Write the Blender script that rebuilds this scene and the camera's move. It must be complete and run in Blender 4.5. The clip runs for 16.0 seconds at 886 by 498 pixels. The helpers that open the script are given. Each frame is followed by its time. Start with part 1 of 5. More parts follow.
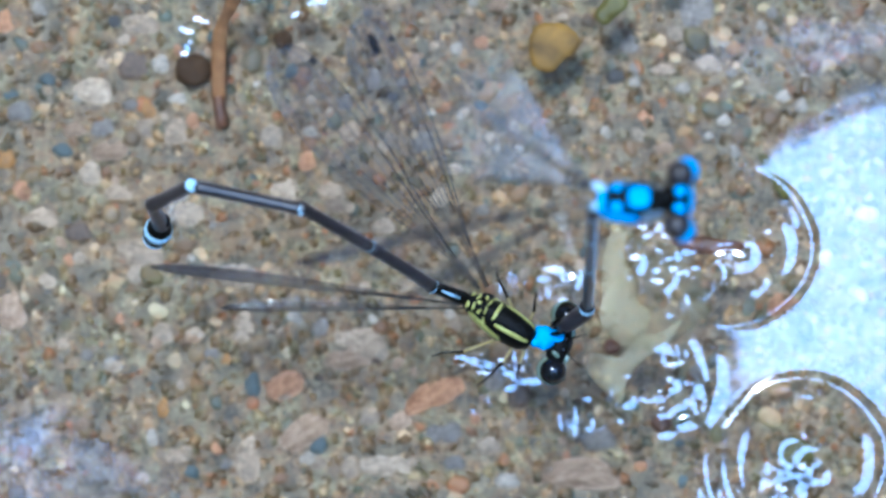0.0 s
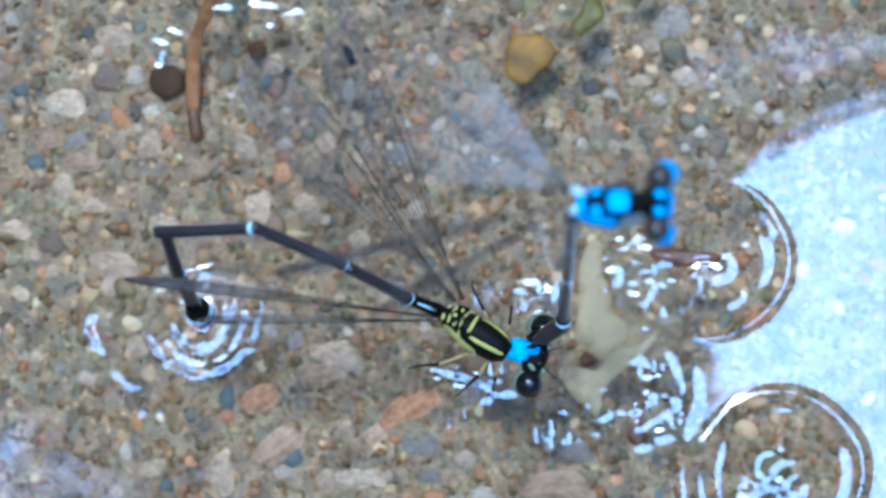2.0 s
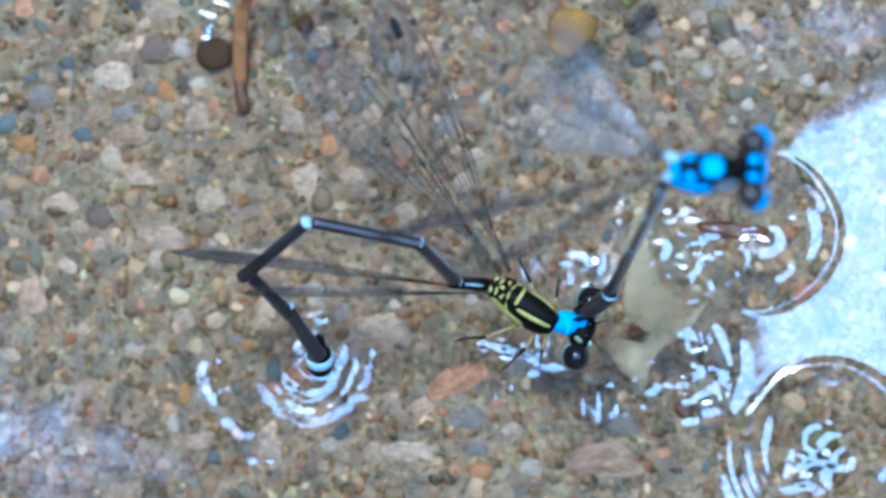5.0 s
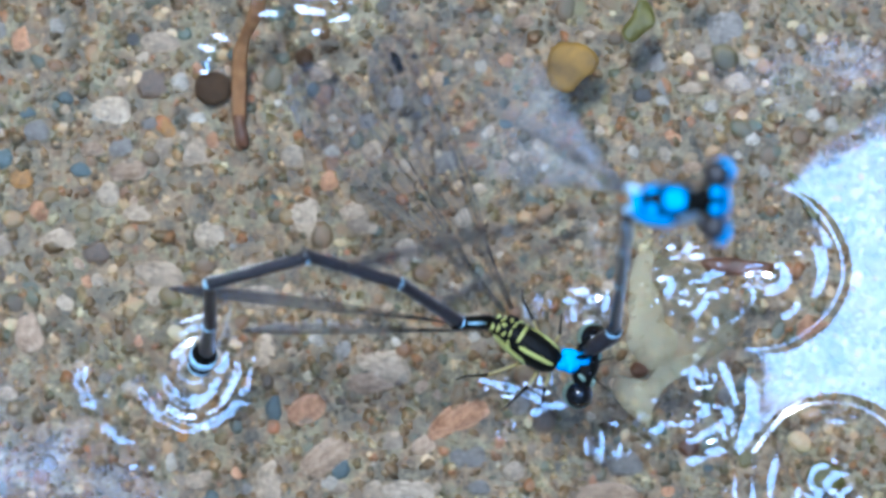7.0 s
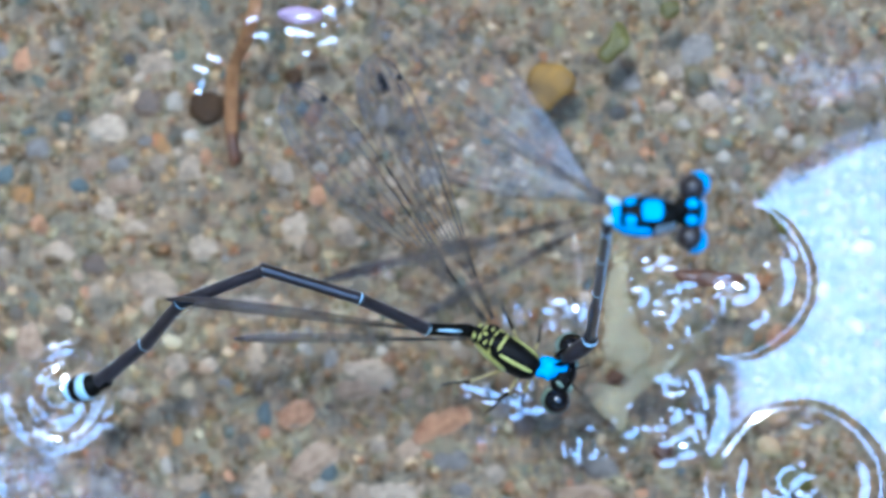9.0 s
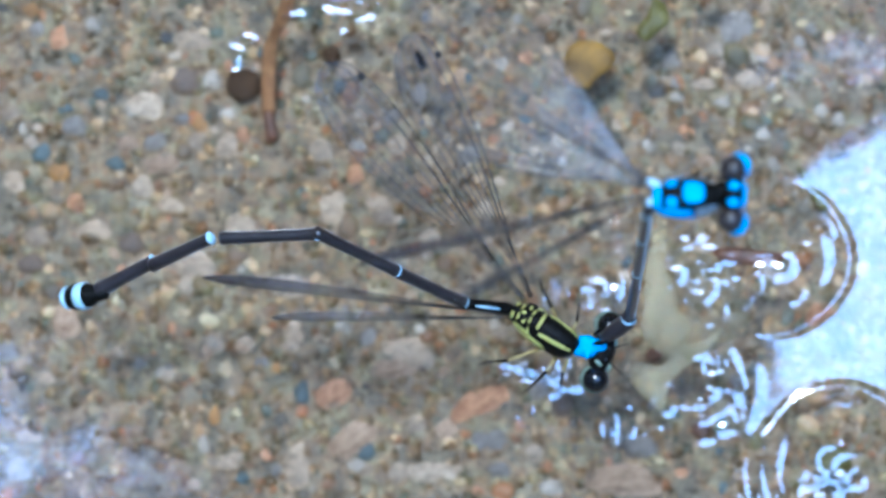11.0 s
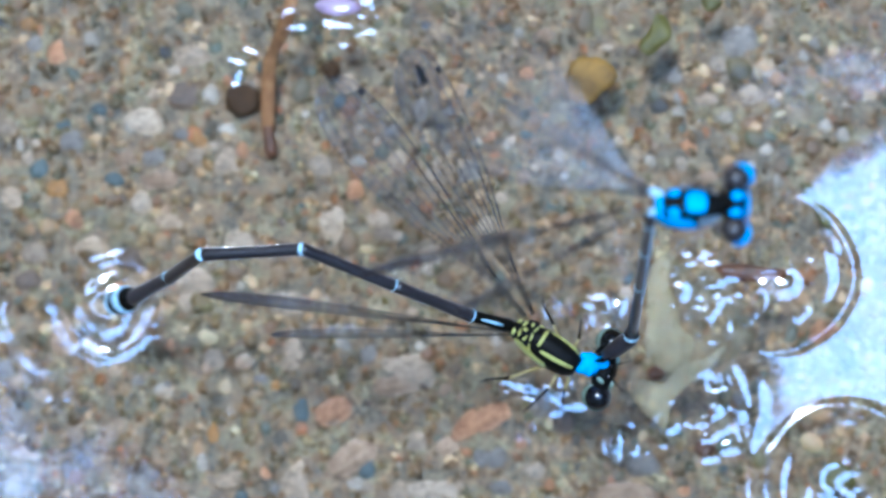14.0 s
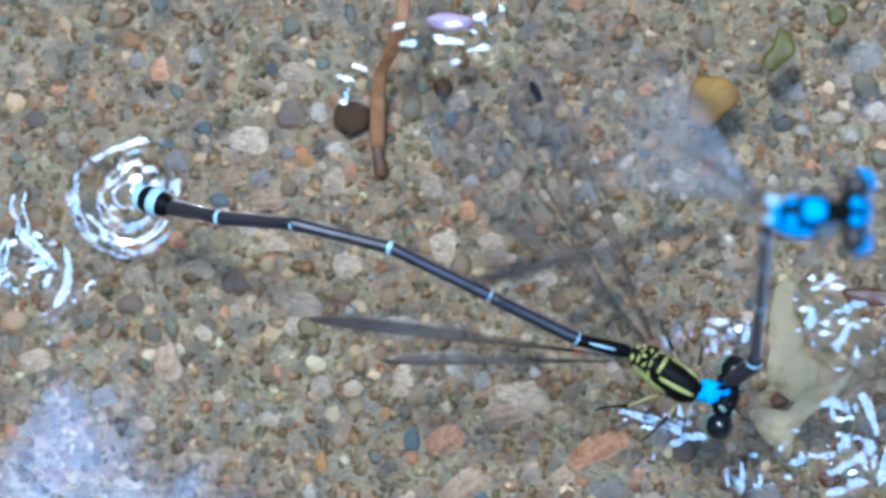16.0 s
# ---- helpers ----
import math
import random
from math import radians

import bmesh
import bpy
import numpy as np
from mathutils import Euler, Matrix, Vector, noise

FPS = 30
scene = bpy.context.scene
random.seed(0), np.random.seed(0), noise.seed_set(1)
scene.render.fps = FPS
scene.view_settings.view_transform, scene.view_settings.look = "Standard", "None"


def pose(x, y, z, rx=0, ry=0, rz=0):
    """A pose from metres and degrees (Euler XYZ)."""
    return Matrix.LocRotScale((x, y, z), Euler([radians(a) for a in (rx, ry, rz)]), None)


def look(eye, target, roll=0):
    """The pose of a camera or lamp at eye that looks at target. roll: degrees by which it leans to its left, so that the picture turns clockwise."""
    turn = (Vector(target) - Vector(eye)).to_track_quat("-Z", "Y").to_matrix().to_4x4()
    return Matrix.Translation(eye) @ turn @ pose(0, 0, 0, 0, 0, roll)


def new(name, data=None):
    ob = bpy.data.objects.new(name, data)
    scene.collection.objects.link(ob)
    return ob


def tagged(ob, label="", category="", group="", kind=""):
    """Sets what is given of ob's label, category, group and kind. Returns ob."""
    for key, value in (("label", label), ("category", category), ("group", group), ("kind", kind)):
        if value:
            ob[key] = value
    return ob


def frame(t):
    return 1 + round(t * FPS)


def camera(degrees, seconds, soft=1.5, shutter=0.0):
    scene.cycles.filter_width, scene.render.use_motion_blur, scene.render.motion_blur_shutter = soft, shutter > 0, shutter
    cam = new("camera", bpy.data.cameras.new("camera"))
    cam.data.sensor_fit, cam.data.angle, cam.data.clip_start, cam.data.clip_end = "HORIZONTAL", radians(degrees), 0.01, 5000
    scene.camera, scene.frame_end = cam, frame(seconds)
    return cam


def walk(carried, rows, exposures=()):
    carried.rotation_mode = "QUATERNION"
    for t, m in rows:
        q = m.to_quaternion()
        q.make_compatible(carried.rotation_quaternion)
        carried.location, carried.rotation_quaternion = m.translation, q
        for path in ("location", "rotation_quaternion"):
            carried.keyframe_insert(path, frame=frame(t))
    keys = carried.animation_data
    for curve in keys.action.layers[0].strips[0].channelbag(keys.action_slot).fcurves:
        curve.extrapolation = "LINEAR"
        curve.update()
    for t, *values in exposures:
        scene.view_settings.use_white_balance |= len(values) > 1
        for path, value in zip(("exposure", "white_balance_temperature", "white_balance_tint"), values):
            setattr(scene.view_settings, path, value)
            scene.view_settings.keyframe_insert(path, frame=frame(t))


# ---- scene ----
cam = camera(12, 16.0, soft=3.0, shutter=0.3)
cam.data.dof.use_dof = True
cam.data.dof.focus_distance = 0.2584
cam.data.dof.aperture_fstop = 31
walk(cam, [
    (0, pose(0.00000, -0.00000, 0.26167, 0.000, -0.000, 0)),
    (0.5, pose(0.00002, 0.00001, 0.26180, 0.016, -0.058, 0)),
    (1, pose(0.00005, 0.00002, 0.26108, 0.052, -0.135, 0)),
    (1.5, pose(0.00009, 0.00004, 0.26105, 0.097, -0.216, 0)),
    (2, pose(0.00012, 0.00006, 0.26034, 0.154, -0.308, 0)),
    (2.5, pose(0.00016, 0.00008, 0.25985, 0.209, -0.396, 0)),
    (2.7, pose(0.00010, 0.00002, 0.25998, 0.063, -0.253, 0)),
    (2.8, pose(0.00004, -0.00004, 0.26024, -0.093, -0.107, 0)),
    (2.9, pose(-0.00002, -0.00010, 0.26051, -0.257, 0.040, 0)),
    (3, pose(-0.00006, -0.00014, 0.26039, -0.356, 0.152, 0)),
    (3.5, pose(-0.00009, -0.00013, 0.26003, -0.326, 0.237, 0)),
    (4, pose(-0.00010, -0.00005, 0.25997, -0.124, 0.241, 0)),
    (4.2, pose(-0.00010, -0.00002, 0.26091, -0.040, 0.255, 0)),
    (6.3, pose(-0.00012, -0.00020, 0.25761, -0.499, 0.295, 0)),
    (6.5, pose(-0.00012, -0.00018, 0.25726, -0.451, 0.299, 0)),
    (6.9, pose(-0.00012, 0.00005, 0.25717, 0.119, 0.301, 0)),
    (7, pose(-0.00012, 0.00010, 0.25715, 0.269, 0.301, 0)),
    (7.2, pose(-0.00012, 0.00019, 0.25715, 0.494, 0.301, 0)),
    (7.5, pose(-0.00012, 0.00026, 0.25728, 0.672, 0.301, 0)),
    (8, pose(-0.00009, 0.00020, 0.26115, 0.509, 0.226, 0)),
    (8.5, pose(-0.00006, 0.00021, 0.26569, 0.526, 0.149, 0)),
    (9, pose(-0.00004, 0.00017, 0.26866, 0.408, 0.086, 0)),
    (9.2, pose(-0.00003, 0.00011, 0.26874, 0.277, 0.075, 0)),
    (11.3, pose(-0.00024, 0.00006, 0.26712, 0.138, 0.594, 0)),
    (11.5, pose(-0.00024, 0.00006, 0.26692, 0.154, 0.583, 0)),
    (12, pose(-0.00023, 0.00007, 0.26701, 0.178, 0.557, 0)),
    (12.5, pose(-0.00022, 0.00008, 0.26725, 0.199, 0.538, 0)),
    (13, pose(-0.00022, 0.00009, 0.26746, 0.223, 0.534, 0)),
    (13.5, pose(-0.00021, 0.00011, 0.26758, 0.270, 0.528, 0)),
    (14, pose(-0.00023, 0.00014, 0.26534, 0.346, 0.580, 0)),
    (14.5, pose(-0.00026, 0.00016, 0.26235, 0.390, 0.659, 0)),
    (15, pose(-0.00035, 0.00016, 0.25854, 0.398, 0.891, 0)),
    (15.5, pose(-0.00055, 0.00020, 0.25660, 0.503, 1.409, 0)),
    (16, pose(-0.00080, 0.00025, 0.25640, 0.648, 2.045, 0)),
], exposures=[(0.0, 4.41, 5400, 2), (16.0, 4.41, 5400, 2)])

# ---- plan: a grid of 0.03508 mm, u to the east, v to the south, as seen from over its middle ----
GRID = 0.03508e-3
EYE_HEIGHT = 261.7
MM = 1e-3


def at(u, v, z=0.0):
    """A place of the plan at a height of z millimetres."""
    near = 1 - z / EYE_HEIGHT
    return Vector(((u - 784) * GRID * near, -(v - 441) * GRID * near, z * MM))


def limb(x, y, z, pitch, yaw):
    """A pose in millimetres and degrees, its x axis along the limb."""
    return Matrix.Translation((x * MM, y * MM, z * MM)) @ Euler((0, radians(pitch), radians(yaw))).to_matrix().to_4x4()


# ---- light ----
world = bpy.data.worlds.new("sky")
scene.world = world
world.use_nodes = True
wn = world.node_tree
sky = wn.nodes.new("ShaderNodeTexSky")
sky.sky_type = "NISHITA"
sky.sun_disc = False
SUN_TILT, SUN_TURN = radians(20), radians(-21)
sky.sun_elevation = math.pi / 2 - SUN_TILT
sky.sun_rotation = SUN_TURN
sky.air_density, sky.dust_density, sky.ozone_density = 1.0, 0.2, 2.5
wn.nodes["Background"].inputs["Strength"].default_value = 0.15
wn.links.new(sky.outputs[0], wn.nodes["Background"].inputs["Color"])
sun_data = bpy.data.lights.new("sun", "SUN")
sun_data.energy, sun_data.angle, sun_data.color = 0.17, radians(8), (1.0, 0.97, 0.92)
sun = new("sun", sun_data)
sun.matrix_world = look((math.sin(SUN_TURN) * math.sin(SUN_TILT), math.cos(SUN_TURN) * math.sin(SUN_TILT), math.cos(SUN_TILT)), (0, 0, 0))


# ---- materials ----
def material(name, colour, rough=0.5, metal=0.0, spread=0.25, scale=2500.0, bump=0.2, coat=0.0, random_by=None, second=None, hue=0.0):
    """A surface with two scales of mottling (scale in cells a metre) and fine relief."""
    m = bpy.data.materials.new(name)
    m.use_nodes = True
    nt = m.node_tree
    n, l = nt.nodes, nt.links
    b = n["Principled BSDF"]
    b.inputs["Roughness"].default_value = rough
    b.inputs["Metallic"].default_value = metal
    b.inputs["Coat Weight"].default_value = coat
    b.inputs["Coat Roughness"].default_value = 0.08
    co = n.new("ShaderNodeTexCoord")
    fine = n.new("ShaderNodeTexNoise")
    fine.inputs["Scale"].default_value = scale
    fine.inputs["Detail"].default_value = 5
    wide = n.new("ShaderNodeTexNoise")
    wide.inputs["Scale"].default_value = scale / 6
    wide.inputs["Detail"].default_value = 3
    l.new(co.outputs["Object"], fine.inputs["Vector"])
    l.new(co.outputs["Object"], wide.inputs["Vector"])
    mix = n.new("ShaderNodeMix")
    mix.data_type = "RGBA"
    dark = tuple(c * (1 - spread) for c in colour)
    light = tuple(min(1, c * (1 + spread)) for c in (second or colour))
    mix.inputs[6].default_value = (*dark, 1)
    mix.inputs[7].default_value = (*light, 1)
    add = n.new("ShaderNodeMath")
    add.operation = "ADD"
    l.new(fine.outputs["Fac"], add.inputs[0])
    l.new(wide.outputs["Fac"], add.inputs[1])
    ramp = n.new("ShaderNodeMapRange")
    ramp.inputs["From Min"].default_value, ramp.inputs["From Max"].default_value = 0.7, 1.3
    l.new(add.outputs[0], ramp.inputs["Value"])
    l.new(ramp.outputs[0], mix.inputs[0])
    out = mix.outputs[2]
    if random_by:
        hs = n.new("ShaderNodeHueSaturation")
        if random_by == "object":
            src = n.new("ShaderNodeObjectInfo").outputs["Random"]
        else:
            src = n.new("ShaderNodeNewGeometry").outputs["Random Per Island"]
        val = n.new("ShaderNodeMapRange")
        val.inputs["To Min"].default_value, val.inputs["To Max"].default_value = 0.7, 1.3
        l.new(src, val.inputs["Value"])
        l.new(val.outputs[0], hs.inputs["Value"])
        l.new(out, hs.inputs["Color"])
        out = hs.outputs[0]
    l.new(out, b.inputs["Base Color"])
    if bump:
        bp = n.new("ShaderNodeBump")
        bp.inputs["Strength"].default_value = bump
        bp.inputs["Distance"].default_value = 0.00015 if scale > 20 else 0.03
        l.new(fine.outputs["Fac"], bp.inputs["Height"])
        l.new(bp.outputs[0], b.inputs["Normal"])
    return m


def grain_material(name, vivid):
    """Small stones whose colour goes from grain to grain."""
    m = material(name, (0.2, 0.2, 0.2), rough=0.55, spread=0.2, scale=5000, bump=0.3)
    nt = m.node_tree
    n, l = nt.nodes, nt.links
    ramp = n.new("ShaderNodeValToRGB")
    ramp.color_ramp.interpolation = "CONSTANT"
    # the palest tone, last here, also paints in the sparkle of wet grains
    tones = [(0.17, 0.132, 0.085), (0.13, 0.11, 0.075), (0.22, 0.165, 0.1), (0.125, 0.13, 0.1), (0.31, 0.25, 0.17), (0.18, 0.12, 0.072), (0.1, 0.088, 0.062), (0.3, 0.16, 0.085), (0.19, 0.155, 0.1), (0.11, 0.135, 0.125),
             (0.44, 0.38, 0.29), (0.155, 0.122, 0.08), (0.16, 0.145, 0.075), (0.2, 0.17, 0.12), (0.25, 0.19, 0.12), (0.14, 0.11, 0.075), (0.2, 0.15, 0.09), (0.36, 0.29, 0.2), (0.5, 0.46, 0.38)]
    e = ramp.color_ramp.elements
    while len(e) < len(tones):
        e.new(0.5)
    for i, c in enumerate(tones):
        c = tuple(k + vivid * (q - k) for q, k in zip(c, (0.17, 0.15, 0.108)))
        e[i].position = i / len(tones)
        e[i].color = (*c, 1)
    geo = n.new("ShaderNodeNewGeometry")
    l.new(geo.outputs["Random Per Island"], ramp.inputs[0])
    mul = n.new("ShaderNodeMix")
    mul.data_type, mul.blend_type = "RGBA", "MULTIPLY"
    mul.inputs[0].default_value = 1.0
    old = n["Principled BSDF"].inputs["Base Color"].links[0].from_socket
    gain = n.new("ShaderNodeMix")
    gain.data_type, gain.blend_type = "RGBA", "MULTIPLY"
    gain.inputs[0].default_value = 1.0
    gain.inputs[7].default_value = (3.95, 3.4, 2.55, 1)
    l.new(old, gain.inputs[6])
    l.new(gain.outputs[2], mul.inputs[6])
    l.new(ramp.outputs[0], mul.inputs[7])
    l.new(mul.outputs[2], n["Principled BSDF"].inputs["Base Color"])
    return m


def film_material(name, ior, tint, rough, clear=(1, 1, 1)):
    """A clear sheet: what is under it shows, and its gloss follows the Fresnel law."""
    m = bpy.data.materials.new(name)
    m.use_nodes = True
    n, l = m.node_tree.nodes, m.node_tree.links
    n.remove(n["Principled BSDF"])
    clear_node = n.new("ShaderNodeBsdfTransparent")
    clear_node.inputs[0].default_value = (*clear, 1)
    gloss = n.new("ShaderNodeBsdfGlossy")
    gloss.inputs["Roughness"].default_value = rough
    gloss.inputs["Color"].default_value = (*tint, 1)
    fr = n.new("ShaderNodeFresnel")
    fr.inputs["IOR"].default_value = ior
    mix = n.new("ShaderNodeMixShader")
    l.new(fr.outputs[0], mix.inputs[0])
    l.new(clear_node.outputs[0], mix.inputs[1])
    l.new(gloss.outputs[0], mix.inputs[2])
    l.new(mix.outputs[0], n["Material Output"].inputs["Surface"])
    return m


def membrane_material(name, colour, cover, gloss_part):
    """Smoky wing skin: partly see-through, with a sheen."""
    m = bpy.data.materials.new(name)
    m.use_nodes = True
    n, l = m.node_tree.nodes, m.node_tree.links
    b = n["Principled BSDF"]
    b.inputs["Base Color"].default_value = (*colour, 1)
    b.inputs["Roughness"].default_value = 0.22
    b.inputs["Specular IOR Level"].default_value = gloss_part
    co = n.new("ShaderNodeTexCoord")
    cells = n.new("ShaderNodeTexVoronoi")
    cells.feature = "DISTANCE_TO_EDGE"
    cells.inputs["Scale"].default_value = 1600
    l.new(co.outputs["Object"], cells.inputs["Vector"])
    rng = n.new("ShaderNodeMapRange")
    rng.inputs["From Max"].default_value = 0.08
    rng.inputs["To Min"].default_value, rng.inputs["To Max"].default_value = min(1, cover * 1.3), cover
    l.new(cells.outputs["Distance"], rng.inputs["Value"])
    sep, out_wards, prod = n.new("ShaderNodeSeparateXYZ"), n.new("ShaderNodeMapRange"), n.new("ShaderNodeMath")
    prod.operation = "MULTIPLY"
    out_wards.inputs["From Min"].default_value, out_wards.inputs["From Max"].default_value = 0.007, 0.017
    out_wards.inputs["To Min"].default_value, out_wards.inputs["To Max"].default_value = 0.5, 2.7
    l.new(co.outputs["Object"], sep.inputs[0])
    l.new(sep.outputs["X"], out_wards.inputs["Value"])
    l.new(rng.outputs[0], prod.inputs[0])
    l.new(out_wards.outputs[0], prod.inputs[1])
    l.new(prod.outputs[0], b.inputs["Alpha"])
    return m


def painted_sheen_material(name, veil, shine):
    """Clear wing skin, mostly see-through: a painted pale veil for the sky's sheen, strongest at the base, and a soft
    gloss.
    """
    m = bpy.data.materials.new(name)
    m.use_nodes = True
    n, l = m.node_tree.nodes, m.node_tree.links
    n.remove(n["Principled BSDF"])
    clear_node, pale, gloss = n.new("ShaderNodeBsdfTransparent"), n.new("ShaderNodeBsdfDiffuse"), n.new("ShaderNodeBsdfGlossy")
    pale.inputs["Color"].default_value = (0.85, 0.88, 0.93, 1)
    gloss.inputs["Roughness"].default_value = 0.16
    co, streak = n.new("ShaderNodeTexCoord"), n.new("ShaderNodeTexNoise")
    streak.inputs["Scale"].default_value = 500
    l.new(co.outputs["Object"], streak.inputs["Vector"])
    amount = n.new("ShaderNodeMapRange")
    amount.inputs["To Min"].default_value, amount.inputs["To Max"].default_value = shine * 0.5, shine * 1.5
    l.new(streak.outputs["Fac"], amount.inputs["Value"])
    a, b2 = n.new("ShaderNodeMixShader"), n.new("ShaderNodeMixShader")
    sep, near, dens, thick = n.new("ShaderNodeSeparateXYZ"), n.new("ShaderNodeMapRange"), n.new("ShaderNodeMath"), n.new("ShaderNodeMath")
    # veil and gloss fade from base to tip, as a painted sky sheen
    near.inputs["From Min"].default_value, near.inputs["From Max"].default_value = 0.002, 0.0095
    near.inputs["To Min"].default_value, near.inputs["To Max"].default_value = 3.4, 0.15
    dens.operation = thick.operation = "MULTIPLY"
    dens.inputs[1].default_value = veil
    l.new(co.outputs["Object"], sep.inputs[0])
    l.new(sep.outputs["X"], near.inputs["Value"])
    l.new(near.outputs[0], dens.inputs[0])
    l.new(dens.outputs[0], a.inputs[0])
    l.new(near.outputs[0], thick.inputs[0])
    l.new(amount.outputs[0], thick.inputs[1])
    l.new(clear_node.outputs[0], a.inputs[1])
    l.new(pale.outputs[0], a.inputs[2])
    l.new(thick.outputs[0], b2.inputs[0])
    l.new(a.outputs[0], b2.inputs[1])
    l.new(gloss.outputs[0], b2.inputs[2])
    l.new(b2.outputs[0], n["Material Output"].inputs["Surface"])
    return m


def stain(m, scale):
    """Wide brown, olive and pale stains over a material's colour, by place in the world."""
    n, l = m.node_tree.nodes, m.node_tree.links
    base = n["Principled BSDF"].inputs["Base Color"]
    old = base.links[0].from_socket
    geo, wide, ramp, mul = n.new("ShaderNodeNewGeometry"), n.new("ShaderNodeTexNoise"), n.new("ShaderNodeValToRGB"), n.new("ShaderNodeMix")
    wide.inputs["Scale"].default_value, wide.inputs["Detail"].default_value = scale, 4
    e = ramp.color_ramp.elements
    for _ in range(3):
        e.new(0.5)
    for i, (p, c) in enumerate(((0.28, (0.5, 0.52, 0.48)), (0.42, (0.86, 0.86, 0.82)), (0.5, (1.12, 0.93, 0.76)), (0.6, (0.92, 0.98, 0.84)), (0.74, (1.25, 1.22, 1.15)))):
        e[i].position, e[i].color = p, (*c, 1)
    mul.data_type, mul.blend_type = "RGBA", "MULTIPLY"
    mul.inputs[0].default_value = 1.0
    l.new(geo.outputs["Position"], wide.inputs["Vector"])
    l.new(wide.outputs["Fac"], ramp.inputs[0])
    l.new(old, mul.inputs[6])
    l.new(ramp.outputs[0], mul.inputs[7])
    l.new(mul.outputs[2], base)
    return m


MORTAR = material("wet_mortar", (0.088, 0.063, 0.034), rough=0.6, spread=0.62, scale=4600, bump=0.3, second=(0.18, 0.14, 0.082))
GRAIN = stain(grain_material("gravel_grains", 0.85), 420)
CHIP = stain(grain_material("stone_chips", 1.15), 420)
stain(MORTAR, 420)
STONES = {
    "tan": material("tan_stone", (0.23, 0.15, 0.078), 0.5, spread=0.6, scale=4.5, random_by="object", second=(0.27, 0.2, 0.125)),
    "cream": material("cream_stone", (0.25, 0.18, 0.108), 0.5, spread=0.6, scale=4.5, random_by="object", second=(0.3, 0.23, 0.15)),
    "orange": material("orange_stone", (0.37, 0.14, 0.05), 0.5, spread=0.65, scale=6.5, bump=0.4, random_by="object", second=(0.36, 0.2, 0.11)),
    "pink": material("pink_stone", (0.29, 0.155, 0.07), 0.5, spread=0.65, scale=6.5, bump=0.4, random_by="object", second=(0.31, 0.225, 0.15)),
    "ochre": material("ochre_stone", (0.271, 0.129, 0.026), 0.5, spread=0.5, scale=4.5, random_by="object"),
    "grey": material("grey_stone", (0.12, 0.1, 0.078), 0.5, spread=0.5, scale=4.5, random_by="object", second=(0.155, 0.135, 0.108)),
    "dark": material("dark_stone", (0.035, 0.031, 0.025), 0.5, spread=0.5, scale=4.5, random_by="object"),
    "teal": material("teal_stone", (0.047, 0.067, 0.063), 0.45, spread=0.4, scale=3.5, random_by="object"),
    "pale": material("pale_stone", (0.24, 0.205, 0.145), 0.45, spread=0.6, scale=3.5, random_by="object", second=(0.3, 0.255, 0.19)),
    "brown": material("brown_stone", (0.085, 0.055, 0.032), 0.5, spread=0.5, scale=4.5, random_by="object"),
}
WATER = film_material("clear_water", 2.0, (1, 1, 1), 0.05)
BLACK = material("black_cuticle", (0.0035, 0.0035, 0.003), rough=0.5, spread=0.3, scale=6000, bump=0.3, coat=0.0)
DARK = material("dark_brown_cuticle", (0.018, 0.015, 0.017), rough=0.36, spread=0.35, scale=5000, bump=0.12, coat=0.35)
YELLOW = material("yellow_green_cuticle", (0.37, 0.36, 0.1), rough=0.45, spread=0.2, scale=5000, bump=0.15)
LEG_YELLOW = material("yellow_leg_cuticle", (0.280, 0.210, 0.070), rough=0.45, spread=0.2, scale=5000, bump=0.1)
BLUE = material("sky_blue_cuticle", (0.004, 0.33, 0.78), rough=0.6, spread=0.15, scale=5000, bump=0.12)
GREY_BLUE = material("grey_blue_cuticle", (0.16, 0.22, 0.26), rough=0.5, spread=0.25, scale=5000, bump=0.12)
PALE_BLUE = material("pale_blue_cuticle", (0.336, 0.528, 0.640), rough=0.42, spread=0.15, scale=6000, bump=0.12)
EYE = material("black_eye", (0.008, 0.008, 0.01), rough=0.16, spread=0.3, scale=9000, bump=0.05, coat=0.0)
BROWN_EYE = material("dark_brown_eye", (0.022, 0.017, 0.016), rough=0.4, spread=0.4, scale=4000, bump=0.1)
EYE_RIM = material("grey_green_eye", (0.150, 0.203, 0.150), rough=0.25, spread=0.2, scale=6000, bump=0.05, coat=0.5)
for m_dull, level in ((BLACK, 0.07), (BLUE, 0.2), (YELLOW, 0.3)):
    m_dull.node_tree.nodes["Principled BSDF"].inputs["Specular IOR Level"].default_value = level
VEIN = material("dark_vein", (0.02, 0.017, 0.015), rough=0.4, spread=0.3, scale=5000, bump=0)
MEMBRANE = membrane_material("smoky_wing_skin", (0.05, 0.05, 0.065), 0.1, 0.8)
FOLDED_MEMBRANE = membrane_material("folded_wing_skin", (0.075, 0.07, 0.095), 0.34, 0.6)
MALE_MEMBRANE = painted_sheen_material("painted_sheen_wing_skin", 0.045, 0.015)
STRAW = material("orange_straw", (0.3, 0.135, 0.046), rough=0.65, spread=0.45, scale=900, bump=0.6, second=(0.3, 0.155, 0.065))
RUST = material("rust_brown_bark", (0.1, 0.042, 0.018), rough=0.55, spread=0.45, scale=1200, bump=0.5)
OCHRE_LEAF = material("ochre_leaf", (0.22, 0.118, 0.015), rough=0.7, spread=0.7, scale=600, bump=0.5)
SEED = material("dark_brown_seed", (0.04, 0.018, 0.003), rough=0.85, spread=0.3, scale=1500, bump=0.2)
